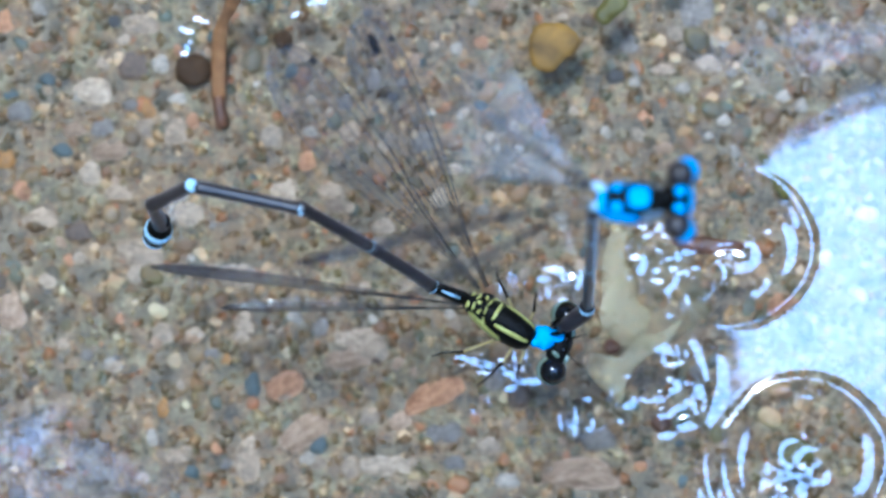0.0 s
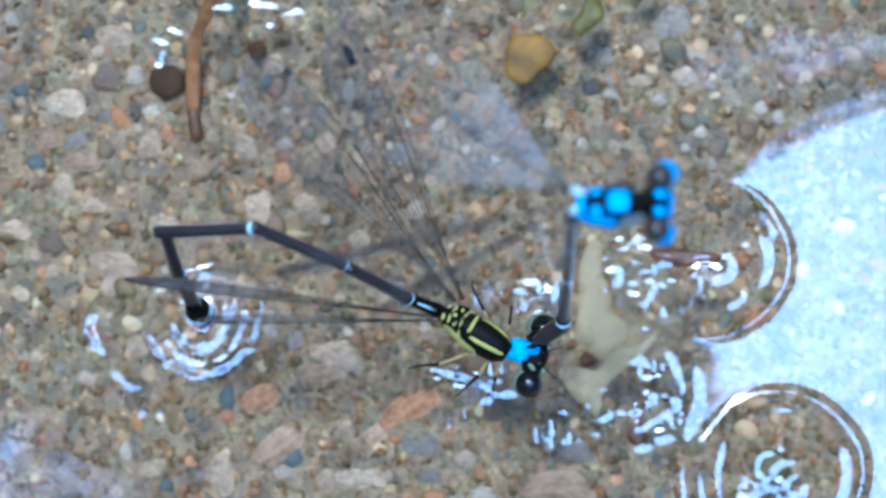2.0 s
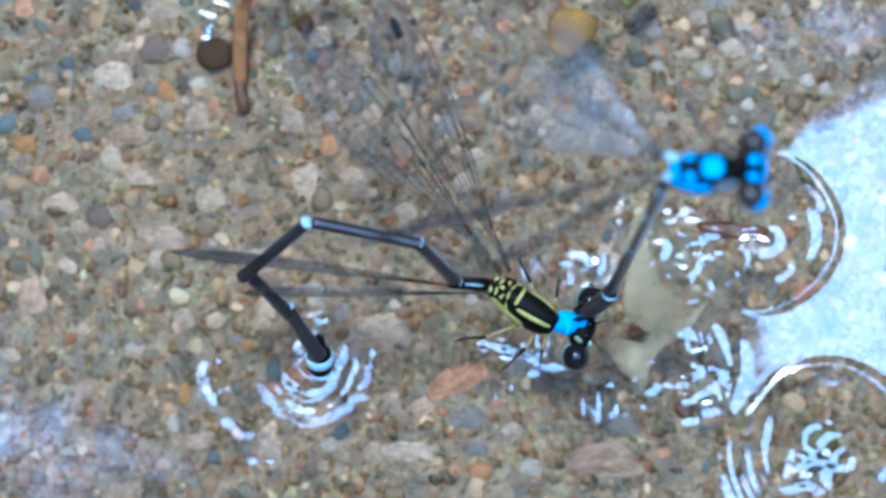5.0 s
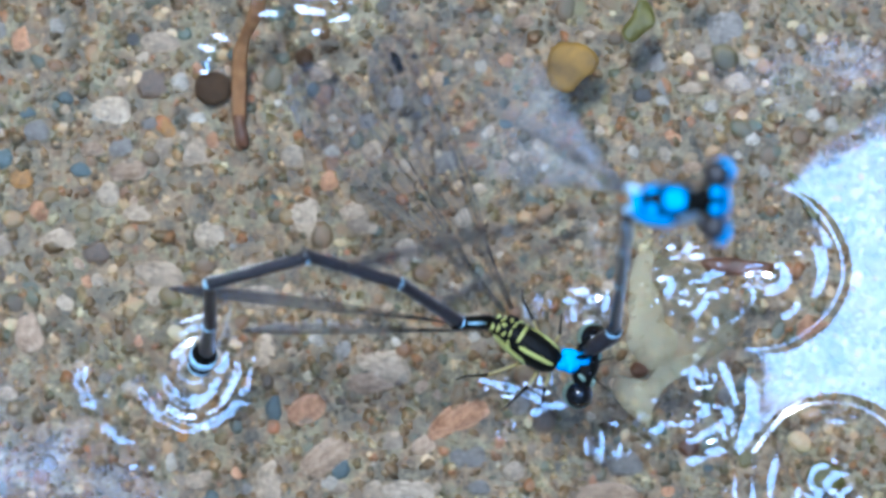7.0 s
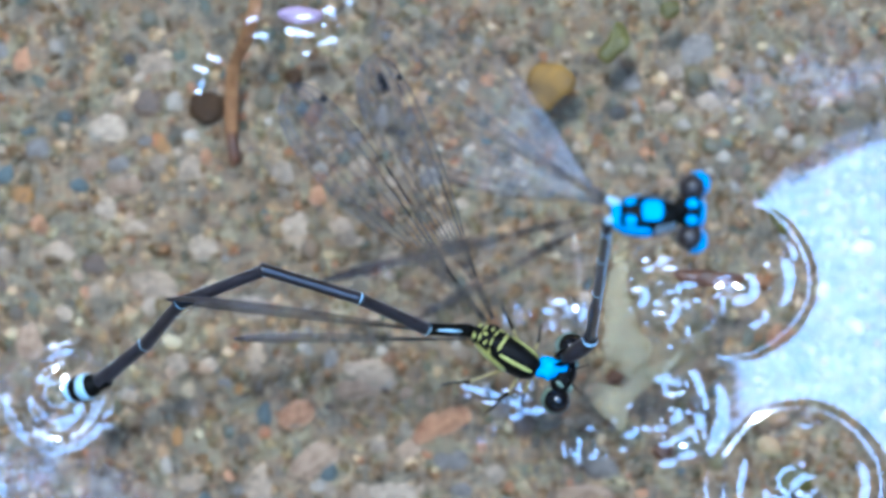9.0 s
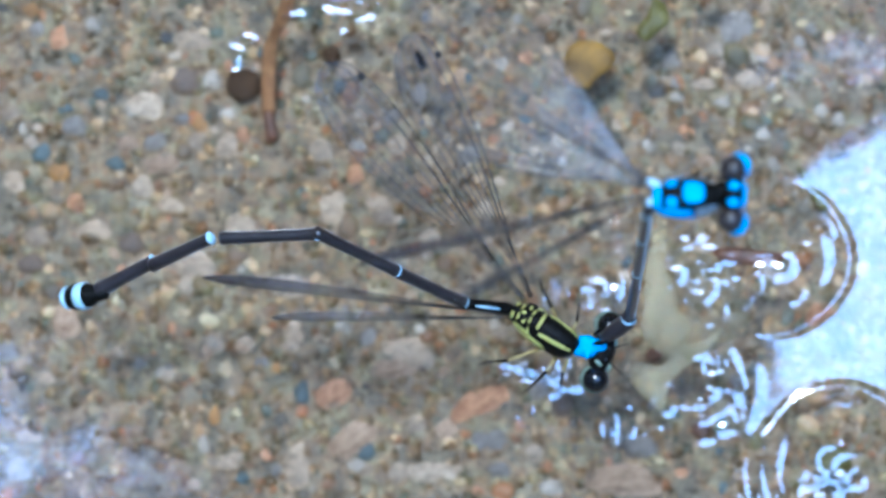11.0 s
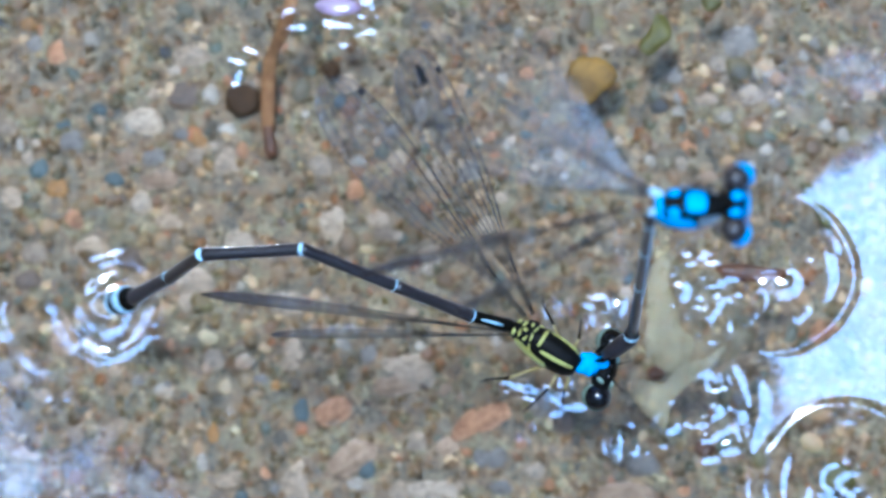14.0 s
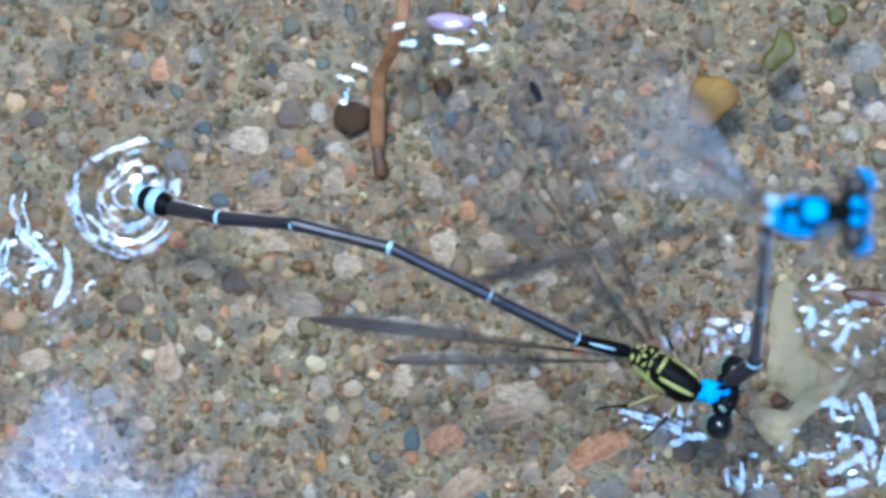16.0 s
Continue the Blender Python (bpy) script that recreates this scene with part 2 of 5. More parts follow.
MOSS = material("olive_moss", (0.09, 0.08, 0.013), rough=0.6, spread=0.35, scale=1800, bump=0.5)
SKIN = material("pale_waxy_petal", (0.48, 0.4, 0.19), rough=0.6, spread=0.4, scale=450, bump=0.3, second=(0.56, 0.49, 0.3))
SKIN.node_tree.nodes["Principled BSDF"].inputs["Alpha"].default_value = 0.27
SKIN.node_tree.nodes["Principled BSDF"].inputs["Specular IOR Level"].default_value = 0.1
THIN_SKIN = material("thin_olive_petal", (0.17, 0.145, 0.06), rough=0.6, spread=0.4, scale=450, bump=0.3)
THIN_SKIN.node_tree.nodes["Principled BSDF"].inputs["Alpha"].default_value = 0.16
LILAC = material("pale_lilac_petal", (0.3, 0.22, 0.3), rough=0.5, spread=0.2, scale=700, bump=0.2)
# for the unseen leaf screens added to block the sky
SCREEN_FOLIAGE = material("screen_foliage", (0.03, 0.045, 0.015), rough=0.7, spread=0.5, scale=14, bump=0)


# ---- mesh tools ----
def mesh_of(name, bm, smooth=True):
    me = bpy.data.meshes.new(name)
    bm.normal_update()
    bm.to_mesh(me)
    bm.free()
    if smooth:
        me.polygons.foreach_set("use_smooth", [True] * len(me.polygons))
    return me


def part(name, bm, mat, parent=None, label="", smooth=True):
    ob = new(name, mesh_of(name, bm, smooth))
    ob.data.materials.append(mat)
    ob.parent = parent
    return tagged(ob, label)


def grid_faces(bm, rows, close=False):
    for a, b in zip(rows, rows[1:]):
        n = len(a)
        for i in range(n if close else n - 1):
            j = (i + 1) % n
            bm.faces.new((a[i], a[j], b[j], b[i]))


def tube(points, radii, seg=8, bm=None, flat=1.0):
    """A tapered round limb along points (metres), with closed, rounded ends."""
    bm = bm or bmesh.new()
    pts = [Vector(p) for p in points]
    rings = []
    side = None
    for i, p in enumerate(pts):
        d = (pts[min(i + 1, len(pts) - 1)] - pts[max(i - 1, 0)]).normalized()
        if side is None:
            side = d.cross(Vector((0, 0, 1)))
            if side.length < 0.05:
                side = d.cross(Vector((0, 1, 0)))
        side = (side - d * side.dot(d)).normalized()
        up = side.cross(d)
        r = radii[i] if isinstance(radii, (list, tuple)) else radii
        rings.append([bm.verts.new(p + side * math.cos(2 * math.pi * k / seg) * r + up * math.sin(2 * math.pi * k / seg) * r * flat)
                      for k in range(seg)])
    grid_faces(bm, rings, close=True)
    for ring, p, q, flip in ((rings[0], pts[0], pts[1], True), (rings[-1], pts[-1], pts[-2], False)):
        r = radii[0 if flip else -1] if isinstance(radii, (list, tuple)) else radii
        tip = bm.verts.new(p + (p - q).normalized() * r * 0.5)
        for k in range(seg):
            a, b = ring[k], ring[(k + 1) % seg]
            bm.faces.new((b, a, tip) if flip else (a, b, tip))
    bmesh.ops.recalc_face_normals(bm, faces=bm.faces)
    return bm


def surface(profile):
    """A body along x: profile(a) gives x, centre height, half width and half height in mm for a from 0 to 1."""
    def f(a, phi, off=0.0):
        x, zc, ry, rz = profile(a)
        return Vector((x, (ry + off) * math.sin(phi), zc + (rz + off) * math.cos(phi))) * MM
    return f


def body(f, along=18, seg=20):
    bm = bmesh.new()
    rows = [[bm.verts.new(f(i / along, 2 * math.pi * k / seg)) for k in range(seg)] for i in range(along + 1)]
    grid_faces(bm, rows, close=True)
    bm.faces.new(rows[0])
    bm.faces.new(list(reversed(rows[-1])))
    bmesh.ops.recalc_face_normals(bm, faces=bm.faces)
    return bm


def marking(f, a0, a1, p0, p1, bulge=0.05, na=10, np_=6, skew=0.0):
    """A raised patch on a body, from a0 to a1 along and p0 to p1 (degrees from the back) around."""
    bm = bmesh.new()
    rows = []
    for i in range(na + 1):
        s = i / na
        row = []
        for k in range(np_ + 1):
            w = k / np_
            edge = min(1.0, 6 * min(s, 1 - s, w, 1 - w) + 0.0)
            round_off = 0.16 * (1 - math.sqrt(max(0, 1 - (2 * s - 1) ** 4)))
            wc = 0.5 + (w - 0.5) * (1 - round_off * 3)
            phi = radians(p0 + (p1 - p0) * wc + skew * (s - 0.5))
            row.append(bm.verts.new(f(a0 + (a1 - a0) * s, phi, bulge * edge - 0.01)))
        rows.append(row)
    grid_faces(bm, rows)
    bmesh.ops.recalc_face_normals(bm, faces=bm.faces)
    return bm


def ball(centre, rx, ry, rz, turn=0.0, rings=12, seg=16, bm=None, lo=0.0, hi=math.pi, swell=0.0):
    """An ellipsoid in mm; lo and hi cut it to a band of polar angles."""
    bm = bm or bmesh.new()
    c = Vector(centre)
    rows = []
    m = Euler((0, 0, radians(turn))).to_matrix()
    for i in range(rings + 1):
        th = lo + (hi - lo) * i / rings
        rows.append([bm.verts.new((c + m @ Vector((rx * math.sin(th) * math.cos(2 * math.pi * k / seg), ry * math.sin(th) * math.sin(2 * math.pi * k / seg),
                                                   rz * math.cos(th)))) * MM) for k in range(seg)])
    grid_faces(bm, rows, close=True)
    bmesh.ops.remove_doubles(bm, verts=bm.verts, dist=1e-7)
    bmesh.ops.recalc_face_normals(bm, faces=bm.faces)
    return bm


def flake(outline, height, thick, seed, centre=None, rings=5):
    """A thin curled flake or leaf over an outline of plan places, thick in mm, standing height mm high."""
    rnd = random.Random(seed)
    pts = [at(u, v, height) for u, v in outline]
    c = sum(pts, Vector()) / len(pts)
    fine = []
    n = len(pts)
    for i in range(n):
        a, b, d, e = pts[i - 1], pts[i], pts[(i + 1) % n], pts[(i + 2) % n]
        for s in (0, 0.25, 0.5, 0.75):
            fine.append(0.5 * ((2 * b) + (d - a) * s + (2 * a - 5 * b + 4 * d - e) * s * s + (3 * b - a - 3 * d + e) * s ** 3))
    fine = [p + (p - c) * rnd.uniform(-0.025, 0.025) for p in fine]
    bm = bmesh.new()
    layers = []
    ph = rnd.uniform(0, 6)
    for top in (1, -1):
        rows = []
        for i in range(rings + 1):
            s = i / rings
            row = []
            for k, p in enumerate(fine):
                q = c + (p - c) * max(0.02, s)
                curl = 0.25 * s * s * math.sin(3 * 2 * math.pi * k / len(fine) + ph)
                z = height + curl * thick * 1.5 + top * thick * 0.5 * math.sqrt(max(0.02, 1 - s ** 4))
                row.append(bm.verts.new((q.x, q.y, z * MM)))
            rows.append(row)
        grid_faces(bm, rows, close=True)
        bm.faces.new(rows[0])
        layers.append(rows[-1])
    grid_faces(bm, layers, close=True)
    bmesh.ops.recalc_face_normals(bm, faces=bm.faces)
    return bm


def thing(name, label, category, place=None, group=""):
    ob = new(name)
    ob.empty_display_size = 0.002
    if place is not None:
        ob.location = place
    return tagged(ob, label, category, group)


def single(name, bm, mat, label, category, group="", kind=""):
    return tagged(part(name, bm, mat), label, category, group, kind)


# ---- the large structure ----
BED = -9.0


def bed(u, v):
    """Height of the mortar in mm."""
    return BED + 0.2 * noise.noise(Vector((u / 90, v / 90, 0))) + 0.1 * noise.noise(Vector((u / 25, v / 25, 3)))


def make_ground():
    """One sheet of wet mortar, fine relief in the middle, plain far out."""
    fine_u = np.linspace(-420, 1820, 190)
    fine_v = np.linspace(-240, 1120, 120)
    far = np.array([1500, 4000, 10000, 30000])
    us = np.concatenate([-420 - far[::-1], fine_u, 1820 + far])
    vs = np.concatenate([-240 - far[::-1], fine_v, 1120 + far])
    bm = bmesh.new()
    rows = []
    for v in vs:
        row = []
        for u in us:
            p = at(u, v, BED)
            row.append(bm.verts.new((p.x, p.y, bed(u, v) * MM)))
        rows.append(row)
    grid_faces(bm, rows)
    bmesh.ops.recalc_face_normals(bm, faces=bm.faces)
    ob = part("ground", bm, MORTAR)
    return tagged(ob, "wet sandy concrete with exposed aggregate under shallow water", "ground", kind="structure")


ground = make_ground()

# swells of the water over stones and round the insects: u, v, radius
SWELLS = [(1300, 437, 143), (1425, 815, 152), (1145, 665, 128)]
# single ripple arcs: u, v, radius, height in mm, heading of their middle, half spread
ARCS = [(1298, 437, 90, 0.075, -0.1, 0.62), (1285, 440, 46, 0.06, 0.4, 0.5), (1298, 437, 82, 0.05, 1.0, 0.22), (1298, 437, 66, 0.055, -0.1, 0.35), (1290, 440, 30, 0.05, 0.3, 0.9), (1298, 437, 112, 0.035, -0.6, 0.3),
        (1145, 665, 46, 0.08, 0.4, 0.8), (1145, 665, 92, 0.085, -0.2, 0.6), (1145, 665, 122, 0.075, 0.2, 0.55), (1145, 665, 104, 0.06, 1.05, 0.35), (1145, 665, 74, 0.06, 0.9, 0.4), (1145, 665, 72, 0.05, -0.1, 0.3),
        (1425, 815, 184, 0.06, 2.9, 0.55), (1425, 815, 154, 0.055, 3.05, 0.6), (1425, 815, 126, 0.045, 3.2, 0.5), (1425, 815, 100, 0.05, 0.1, 0.5), (1425, 815, 75, 0.05, 2.6, 0.5), (1425, 815, 118, 0.03, -1.8, 0.5),
        (-238, 390, 95, 0.05, 0.3, 0.8), (-238, 390, 60, 0.05, -0.8, 0.7), (-238, 390, 125, 0.03, 0.6, 0.6), (940, 580, 85, 0.05, 1.8, 0.6), (930, 570, 95, 0.045, -1.2, 0.4), (1010, 560, 62, 0.05, -1.9, 0.6)]
# short bright heaves of the film beside legs and stones: u, v, half width, half height, height in mm
HEAVES = [(905, 505, 20, 42, 0.08), (885, 655, 44, 13, 0.09), (935, 632, 20, 34, 0.1), (835, 640, 26, 12, 0.07), (850, 725, 14, 26, 0.06), (1000, 735, 14, 30, 0.07), (965, 512, 12, 26, 0.06), (1010, 480, 12, 26, 0.06),
          (455, -30, 14, 20, 0.04), (345, 48, 24, 12, 0.07), (332, 92, 11, 12, 0.05), (560, 5, 12, 24, 0.05), (520, -30, 24, 14, 0.05), (590, -40, 16, 22, 0.05), (1030, 750, 16, 30, 0.06), (1240, 690, 16, 44, 0.08), (1195, 640, 12, 34, 0.07)]
# patches of small ripples: u, v, radius, strength
CHOP = [(1160, 470, 78, 1.0), (1278, 458, 34, 1.2), (1112, 714, 38, 0.9), (1400, 845, 62, 1.3), (1175, 545, 40, 0.8), (1225, 505, 40, 0.7), (1195, 625, 30, 0.6), (1085, 765, 36, 0.6), (1180, 740, 34, 0.7), (985, 500, 50, 0.8), (900, 690, 40, 0.7),
        (540, -15, 50, 0.65), (440, -25, 40, 0.65), (330, 92, 22, 0.4), (1010, 720, 40, 0.6), (-238, 390, 60, 0.9)]
rs = np.random.RandomState(5)
WAVES = [(a, w, p) for a, w, p in zip(rs.uniform(0, 2 * math.pi, 36), rs.uniform(27, 66, 36), rs.uniform(0, 6.28, 36))]


def water_height(u, v):
    """Height of the water in mm over plan places (arrays)."""
    h = 0.012 * np.sin(u / 70 + 1.1 * np.sin(v / 110)) + 0.012 * np.sin(v / 60 + np.sin(u / 90))
    run = np.clip(u - 1300 + 60 * np.exp(-((v - 560) / 40) ** 2) + 28 * np.exp(-((v - 650) / 80) ** 2) + 60 * np.exp(-((v - 738) / 40) ** 2) - np.clip(250 - v, 0, 400) * 0.2, 0, 420)
    fall = 0.075 * run ** 2 / (run + 45 + 480 / (1 + np.exp(np.clip((v - 195) / 42, -30, 30)))) * 0.035 * np.clip((v - 40) / 250, 0, 1) ** 1.2
    du = 9 * np.sin(v / 47 + 1) + 5 * np.sin(u / 33 + v / 39)
    dv = 9 * np.sin(u / 43) + 5 * np.sin(v / 31 - u / 41)
    for cu, cv, r in SWELLS:
        d = np.hypot(u + 0.25 * du - cu, v + 0.25 * dv - cv)
        top = 1 / (1 + np.exp(np.clip((d - r) / 2.2, -40, 40)))
        fall = fall * (1 - top)
    h -= fall
    chop = np.zeros_like(u)
    for ang, w, ph in WAVES:
        chop += np.sin((u * math.cos(ang) + v * math.sin(ang)) * 2 * math.pi / w + ph)
    mask = np.zeros_like(u)
    for cu, cv, r, s in CHOP:
        mask = np.maximum(mask, s * np.exp(-((np.hypot(u + du - cu, v + dv - cv) / r) ** 4)))
    h += chop / 6 * 0.032 * mask
    for cu, cv, r, a, lo, span in ARCS:
        d = np.hypot(u + 0.3 * du - cu, v + 0.3 * dv - cv)
        turn = np.arctan2(v - cv, u - cu) - lo
        turn = (turn + math.pi) % (2 * math.pi) - math.pi
        h += 1.25 * a * np.exp(-((d - r) / 12.5) ** 2) * np.exp(-(turn / span) ** 4) * (0.85 + 0.15 * np.sin(turn * 9 + r))
    for cu, cv, wu, wv, a in HEAVES:
        x, y = (u + 0.5 * du - cu) / wu, (v + 0.5 * dv - cv) / wv
        h += a * (0.9 * x - 0.45 * y) * np.exp(-(x * x + y * y) ** 2)
    return h


def sheet(name, us, vs, hh, mat):
    nu, nv = len(us), len(vs)
    uu, vv = np.meshgrid(us, vs)
    co = np.stack([(uu - 784) * GRID, -(vv - 441) * GRID, hh * MM], -1).reshape(-1, 3)
    i = (np.arange(nv - 1)[:, None] * nu + np.arange(nu - 1)[None, :]).ravel()
    quads = np.stack([i, i + nu, i + nu + 1, i + 1], -1)
    me = bpy.data.meshes.new(name)
    me.from_pydata(co.tolist(), [], quads.tolist())
    me.polygons.foreach_set("use_smooth", [True] * len(me.polygons))
    me.materials.append(mat)
    return new(name, me)


def make_water():
    far = np.array([1500, 4000, 10000, 30000])
    us = np.concatenate([-420 - far[::-1], np.arange(-420, 1821, 3.4), 1820 + far])
    vs = np.concatenate([-240 - far[::-1], np.arange(-240, 1121, 3.4), 1120 + far])
    uu, vv = np.meshgrid(us, vs)
    ob = sheet("water", us, vs, water_height(uu, vv), WATER)
    ob.visible_shadow = False
    return tagged(ob, "shallow clear still water with menisci reflecting the sky", "water", kind="structure")


make_water()


def make_backdrop():
    """Unseen dark shrubs added all round to cut the light, which leave the sky open overhead."""
    bm = bmesh.new()
    rnd = random.Random(3)
    rows = []
    for i in range(15):
        # lowered towards the sun and the east to let their light in
        low = [1 - 0.5 * math.exp(-(((k / 48 * 360 - 112 + 180) % 360 - 180) / 26) ** 4) - 0.45 * math.exp(-(((k / 48 * 360 + 180) % 360 - 180) / 55) ** 4) for k in range(48)]
        z = i / 14 * 2.75 - 0.05
        rows.append([bm.verts.new((math.cos(2 * math.pi * k / 48) * (0.98 + rnd.uniform(-0.06, 0.06)), math.sin(2 * math.pi * k / 48) * (0.98 + rnd.uniform(-0.06, 0.06)),
                                   z * low[k] + (rnd.uniform(-0.1, 0.1) if i > 11 else 0))) for k in range(48)])
    grid_faces(bm, rows, close=True)
    for _ in range(5200):
        k, i = rnd.randrange(48), rnd.randrange(14)
        p = rows[i][k].co.lerp(rows[i + 1][(k + 1) % 48].co, rnd.random()) * Vector((1, 1, 1)) + Vector((rnd.uniform(-0.07, 0.07), rnd.uniform(-0.07, 0.07), rnd.uniform(-0.05, 0.05)))
        m = Matrix.Translation(p) @ Euler((rnd.uniform(0, 6.28), rnd.uniform(0, 6.28), rnd.uniform(0, 6.28))).to_matrix().to_4x4()
        ln = rnd.uniform(0.03, 0.06)
        bm.faces.new([bm.verts.new(m @ (Vector(q) * ln)) for q in ((-1, 0, 0), (-0.3, 0.4, 0.06), (0.4, 0.32, 0.06), (1, 0, -0.1), (0.4, -0.32, 0.06), (-0.3, -0.4, 0.06))])
    ob = part("backdrop", bm, SCREEN_FOLIAGE)
    return tagged(ob, "unseen dark green shrubs added all round to block the low sky", "backdrop", kind="structure")


make_backdrop()


def make_leaf_screen():
    """An unseen leaf screen added over the spot so that the still water mirrors dark; the sky shows past its edge and
    through one gap.
    """
    rnd = random.Random(8)
    bm = bmesh.new()
    for _ in range(3800):
        while True:
            x, y = rnd.uniform(-0.16, 0.13), rnd.uniform(-0.094, 0.102)
            # openings and a thinned band, set to lay pale sky patches on the water
            gap = min(math.hypot((x + 0.096) / 1.6, y + 0.046) - 0.005, 0.011 + math.hypot((x + 0.01) / 1.4, y - 0.06))
            veil = math.hypot((x - 0.08) / 2.3, y - 0.036)
            keep = min(1.0, max(0.0, (0.13 - x) / 0.035)) * min(1.0, max(0.1, (gap - 0.014) / 0.011)) * min(1.0, max(0.12, (veil - 0.01) / 0.014))
            if rnd.random() < keep:
                break
        z = 0.65 + rnd.uniform(-0.03, 0.03)
        m = Matrix.Translation((x, y, z)) @ Euler((rnd.uniform(-0.5, 0.5), rnd.uniform(-0.5, 0.5), rnd.uniform(0, 6.28))).to_matrix().to_4x4()
        ln = rnd.uniform(0.018, 0.028)
        spine = [(-1, 0, 0), (-0.4, 0.32, 0.05), (0.3, 0.28, 0.05), (1, 0, -0.1), (0.3, -0.28, 0.05), (-0.4, -0.32, 0.05)]
        bm.faces.new([bm.verts.new(m @ (Vector(q) * ln * 0.6)) for q in spine])
    ob = part("leaf_screen", bm, SCREEN_FOLIAGE, smooth=False)
    return tagged(ob, "unseen screen of dense dark green leaves added to darken the water's reflection", "foliage", kind="stuff")


make_leaf_screen()


# ---- the insects ----
def wing(name, base, tip, chord, width, parent, skin, label="", veins=7, droop=0.0, stalk=0.14, grow=0.72, vein=0.03):
    """A stalked damselfly wing from base to tip; chord gives the way in which its blade lies. Places in metres in the parent's space."""
    base, tip = Vector(base), Vector(tip)
    x = tip - base
    ln = x.length
    x.normalize()
    y = Vector(chord)
    y = (y - x * y.dot(x)).normalized()
    z = x.cross(y)
    rot = Matrix((x, y, z)).transposed().to_4x4()
    m = Matrix.Translation(base) @ rot

    def half(s):
        if s < stalk:
            return 0.028 + 0.02 * s / stalk
        q = (s - stalk) / (1 - stalk)
        return 0.048 + 0.5 * (math.sin(min(1.0, q / grow) * math.pi / 2) ** 1.2 * (1 if q < 0.72 else math.sqrt(max(0.0, 1 - ((q - 0.72) / 0.285) ** 2.4))) - 0.09 * (q > 0.97))

    def spot(s, w):
        hw = max(0.004, half(s)) * width
        return Vector((s * ln, (w * 2 - 0.8) * hw, ln * (0.012 * math.sin(w * 9) * half(s) + droop * s * s)))
    bm = bmesh.new()
    rows = [[bm.verts.new(spot(i / 30, k / 8)) for k in range(9)] for i in range(31)]
    grid_faces(bm, rows)
    blade = part(name, bm, skin, parent, label)
    blade.matrix_basis = m
    bm = bmesh.new()
    thin = vein * MM
    for k in range(veins + 1):
        w = k / veins
        start = 0.0 if k in (0, veins, veins // 2) else 0.12 + 0.04 * (k % 3)
        line = [spot(start + (0.985 - start) * i / 22, w) for i in range(23)]
        tube(line, [thin * (1.5 if k in (0, 1) else 0.95) * (1.2 - 0.6 * i / 22) for i in range(23)], seg=3, bm=bm)
    rnd = random.Random(len(name) + int(ln * 1e6))
    for _ in range(40):
        s = rnd.uniform(0.2, 0.96)
        k = rnd.randrange(veins)
        tube([spot(s, k / veins), spot(s + rnd.uniform(-0.006, 0.006), (k + 1) / veins)], thin * 0.28, seg=3, bm=bm)
    part("venation", bm, VEIN, blade)
    bm = bmesh.new()
    quad = [[bm.verts.new(spot(0.88 + 0.022 * i / 3, 0.02 + 0.05 * k) + Vector((0, 0, thin * 1.2))) for k in range(3)] for i in range(4)]
    grid_faces(bm, quad)
    part("wing_spot", bm, VEIN, blade, "dark rectangular spot near the wing tip")
    return blade


def leg(parent, points, mats, bm_r=0.085):
    """A leg in femur, shin and foot through four places in mm."""
    names = ("femur", "shin", "foot")
    root = None
    for i in range(3):
        a, b = Vector(points[i]) * MM, Vector(points[i + 1]) * MM
        bm = tube([a, a.lerp(b, 0.5), b], [bm_r * MM * (1.25 - 0.3 * i), bm_r * MM * (1.0 - 0.25 * i), bm_r * MM * (0.85 - 0.25 * i)], seg=6)
        if i == 1:
            for k in range(5):
                p = a.lerp(b, 0.15 + 0.17 * k)
                tube([p, p + Vector((0.25, -0.3 if k % 2 else 0.3, -0.15)) * MM], [0.02 * MM, 0.008 * MM], seg=3, bm=bm)
        root = part("leg" if i == 0 else names[i], bm, mats[i], parent if i == 0 else root) if i < 2 else part("foot", bm, mats[i], root.parent)


def segment(parent, length, r0, r1, name="abdomen_segment", ring=True, mat=None, ring_part=0.05):
    """One joint of an abdomen along +x, with a pale ring at its start and a pale keel below."""
    pts = [(0, 0, 0), (0.03, 0, 0), (0.12, 0, 0), (0.5, 0, 0), (0.88, 0, 0), (0.97, 0, 0), (1.0, 0, 0)]
    rr = [r0 * 1.02, r0 * 1.05, r0, (r0 + r1) / 2 * 0.95, r1, r1 * 1.06, r1 * 1.02]
    ob = part(name, tube([Vector(p) * length * MM for p in pts], [r * MM for r in rr], seg=12), mat or DARK, parent)
    if ring:
        rl = ring_part * length
        part("pale_ring", tube([(x * MM, 0, 0) for x in (0.0, 0.03, rl * 0.8, rl)], [r0 * 1.05 * MM, r0 * 1.085 * MM, r0 * 1.07 * MM, r0 * 0.98 * MM], seg=12), PALE_BLUE, ob, "pale blue joint ring")
        part("keel_line", tube([(length * s * MM, 0, -r0 * 0.93 * MM) for s in (0.05, 0.3, 0.6, 0.95)], [0.05 * MM, 0.1 * MM, 0.1 * MM, 0.06 * MM], seg=6), PALE_BLUE, ob, "pale line along the belly")
    return ob


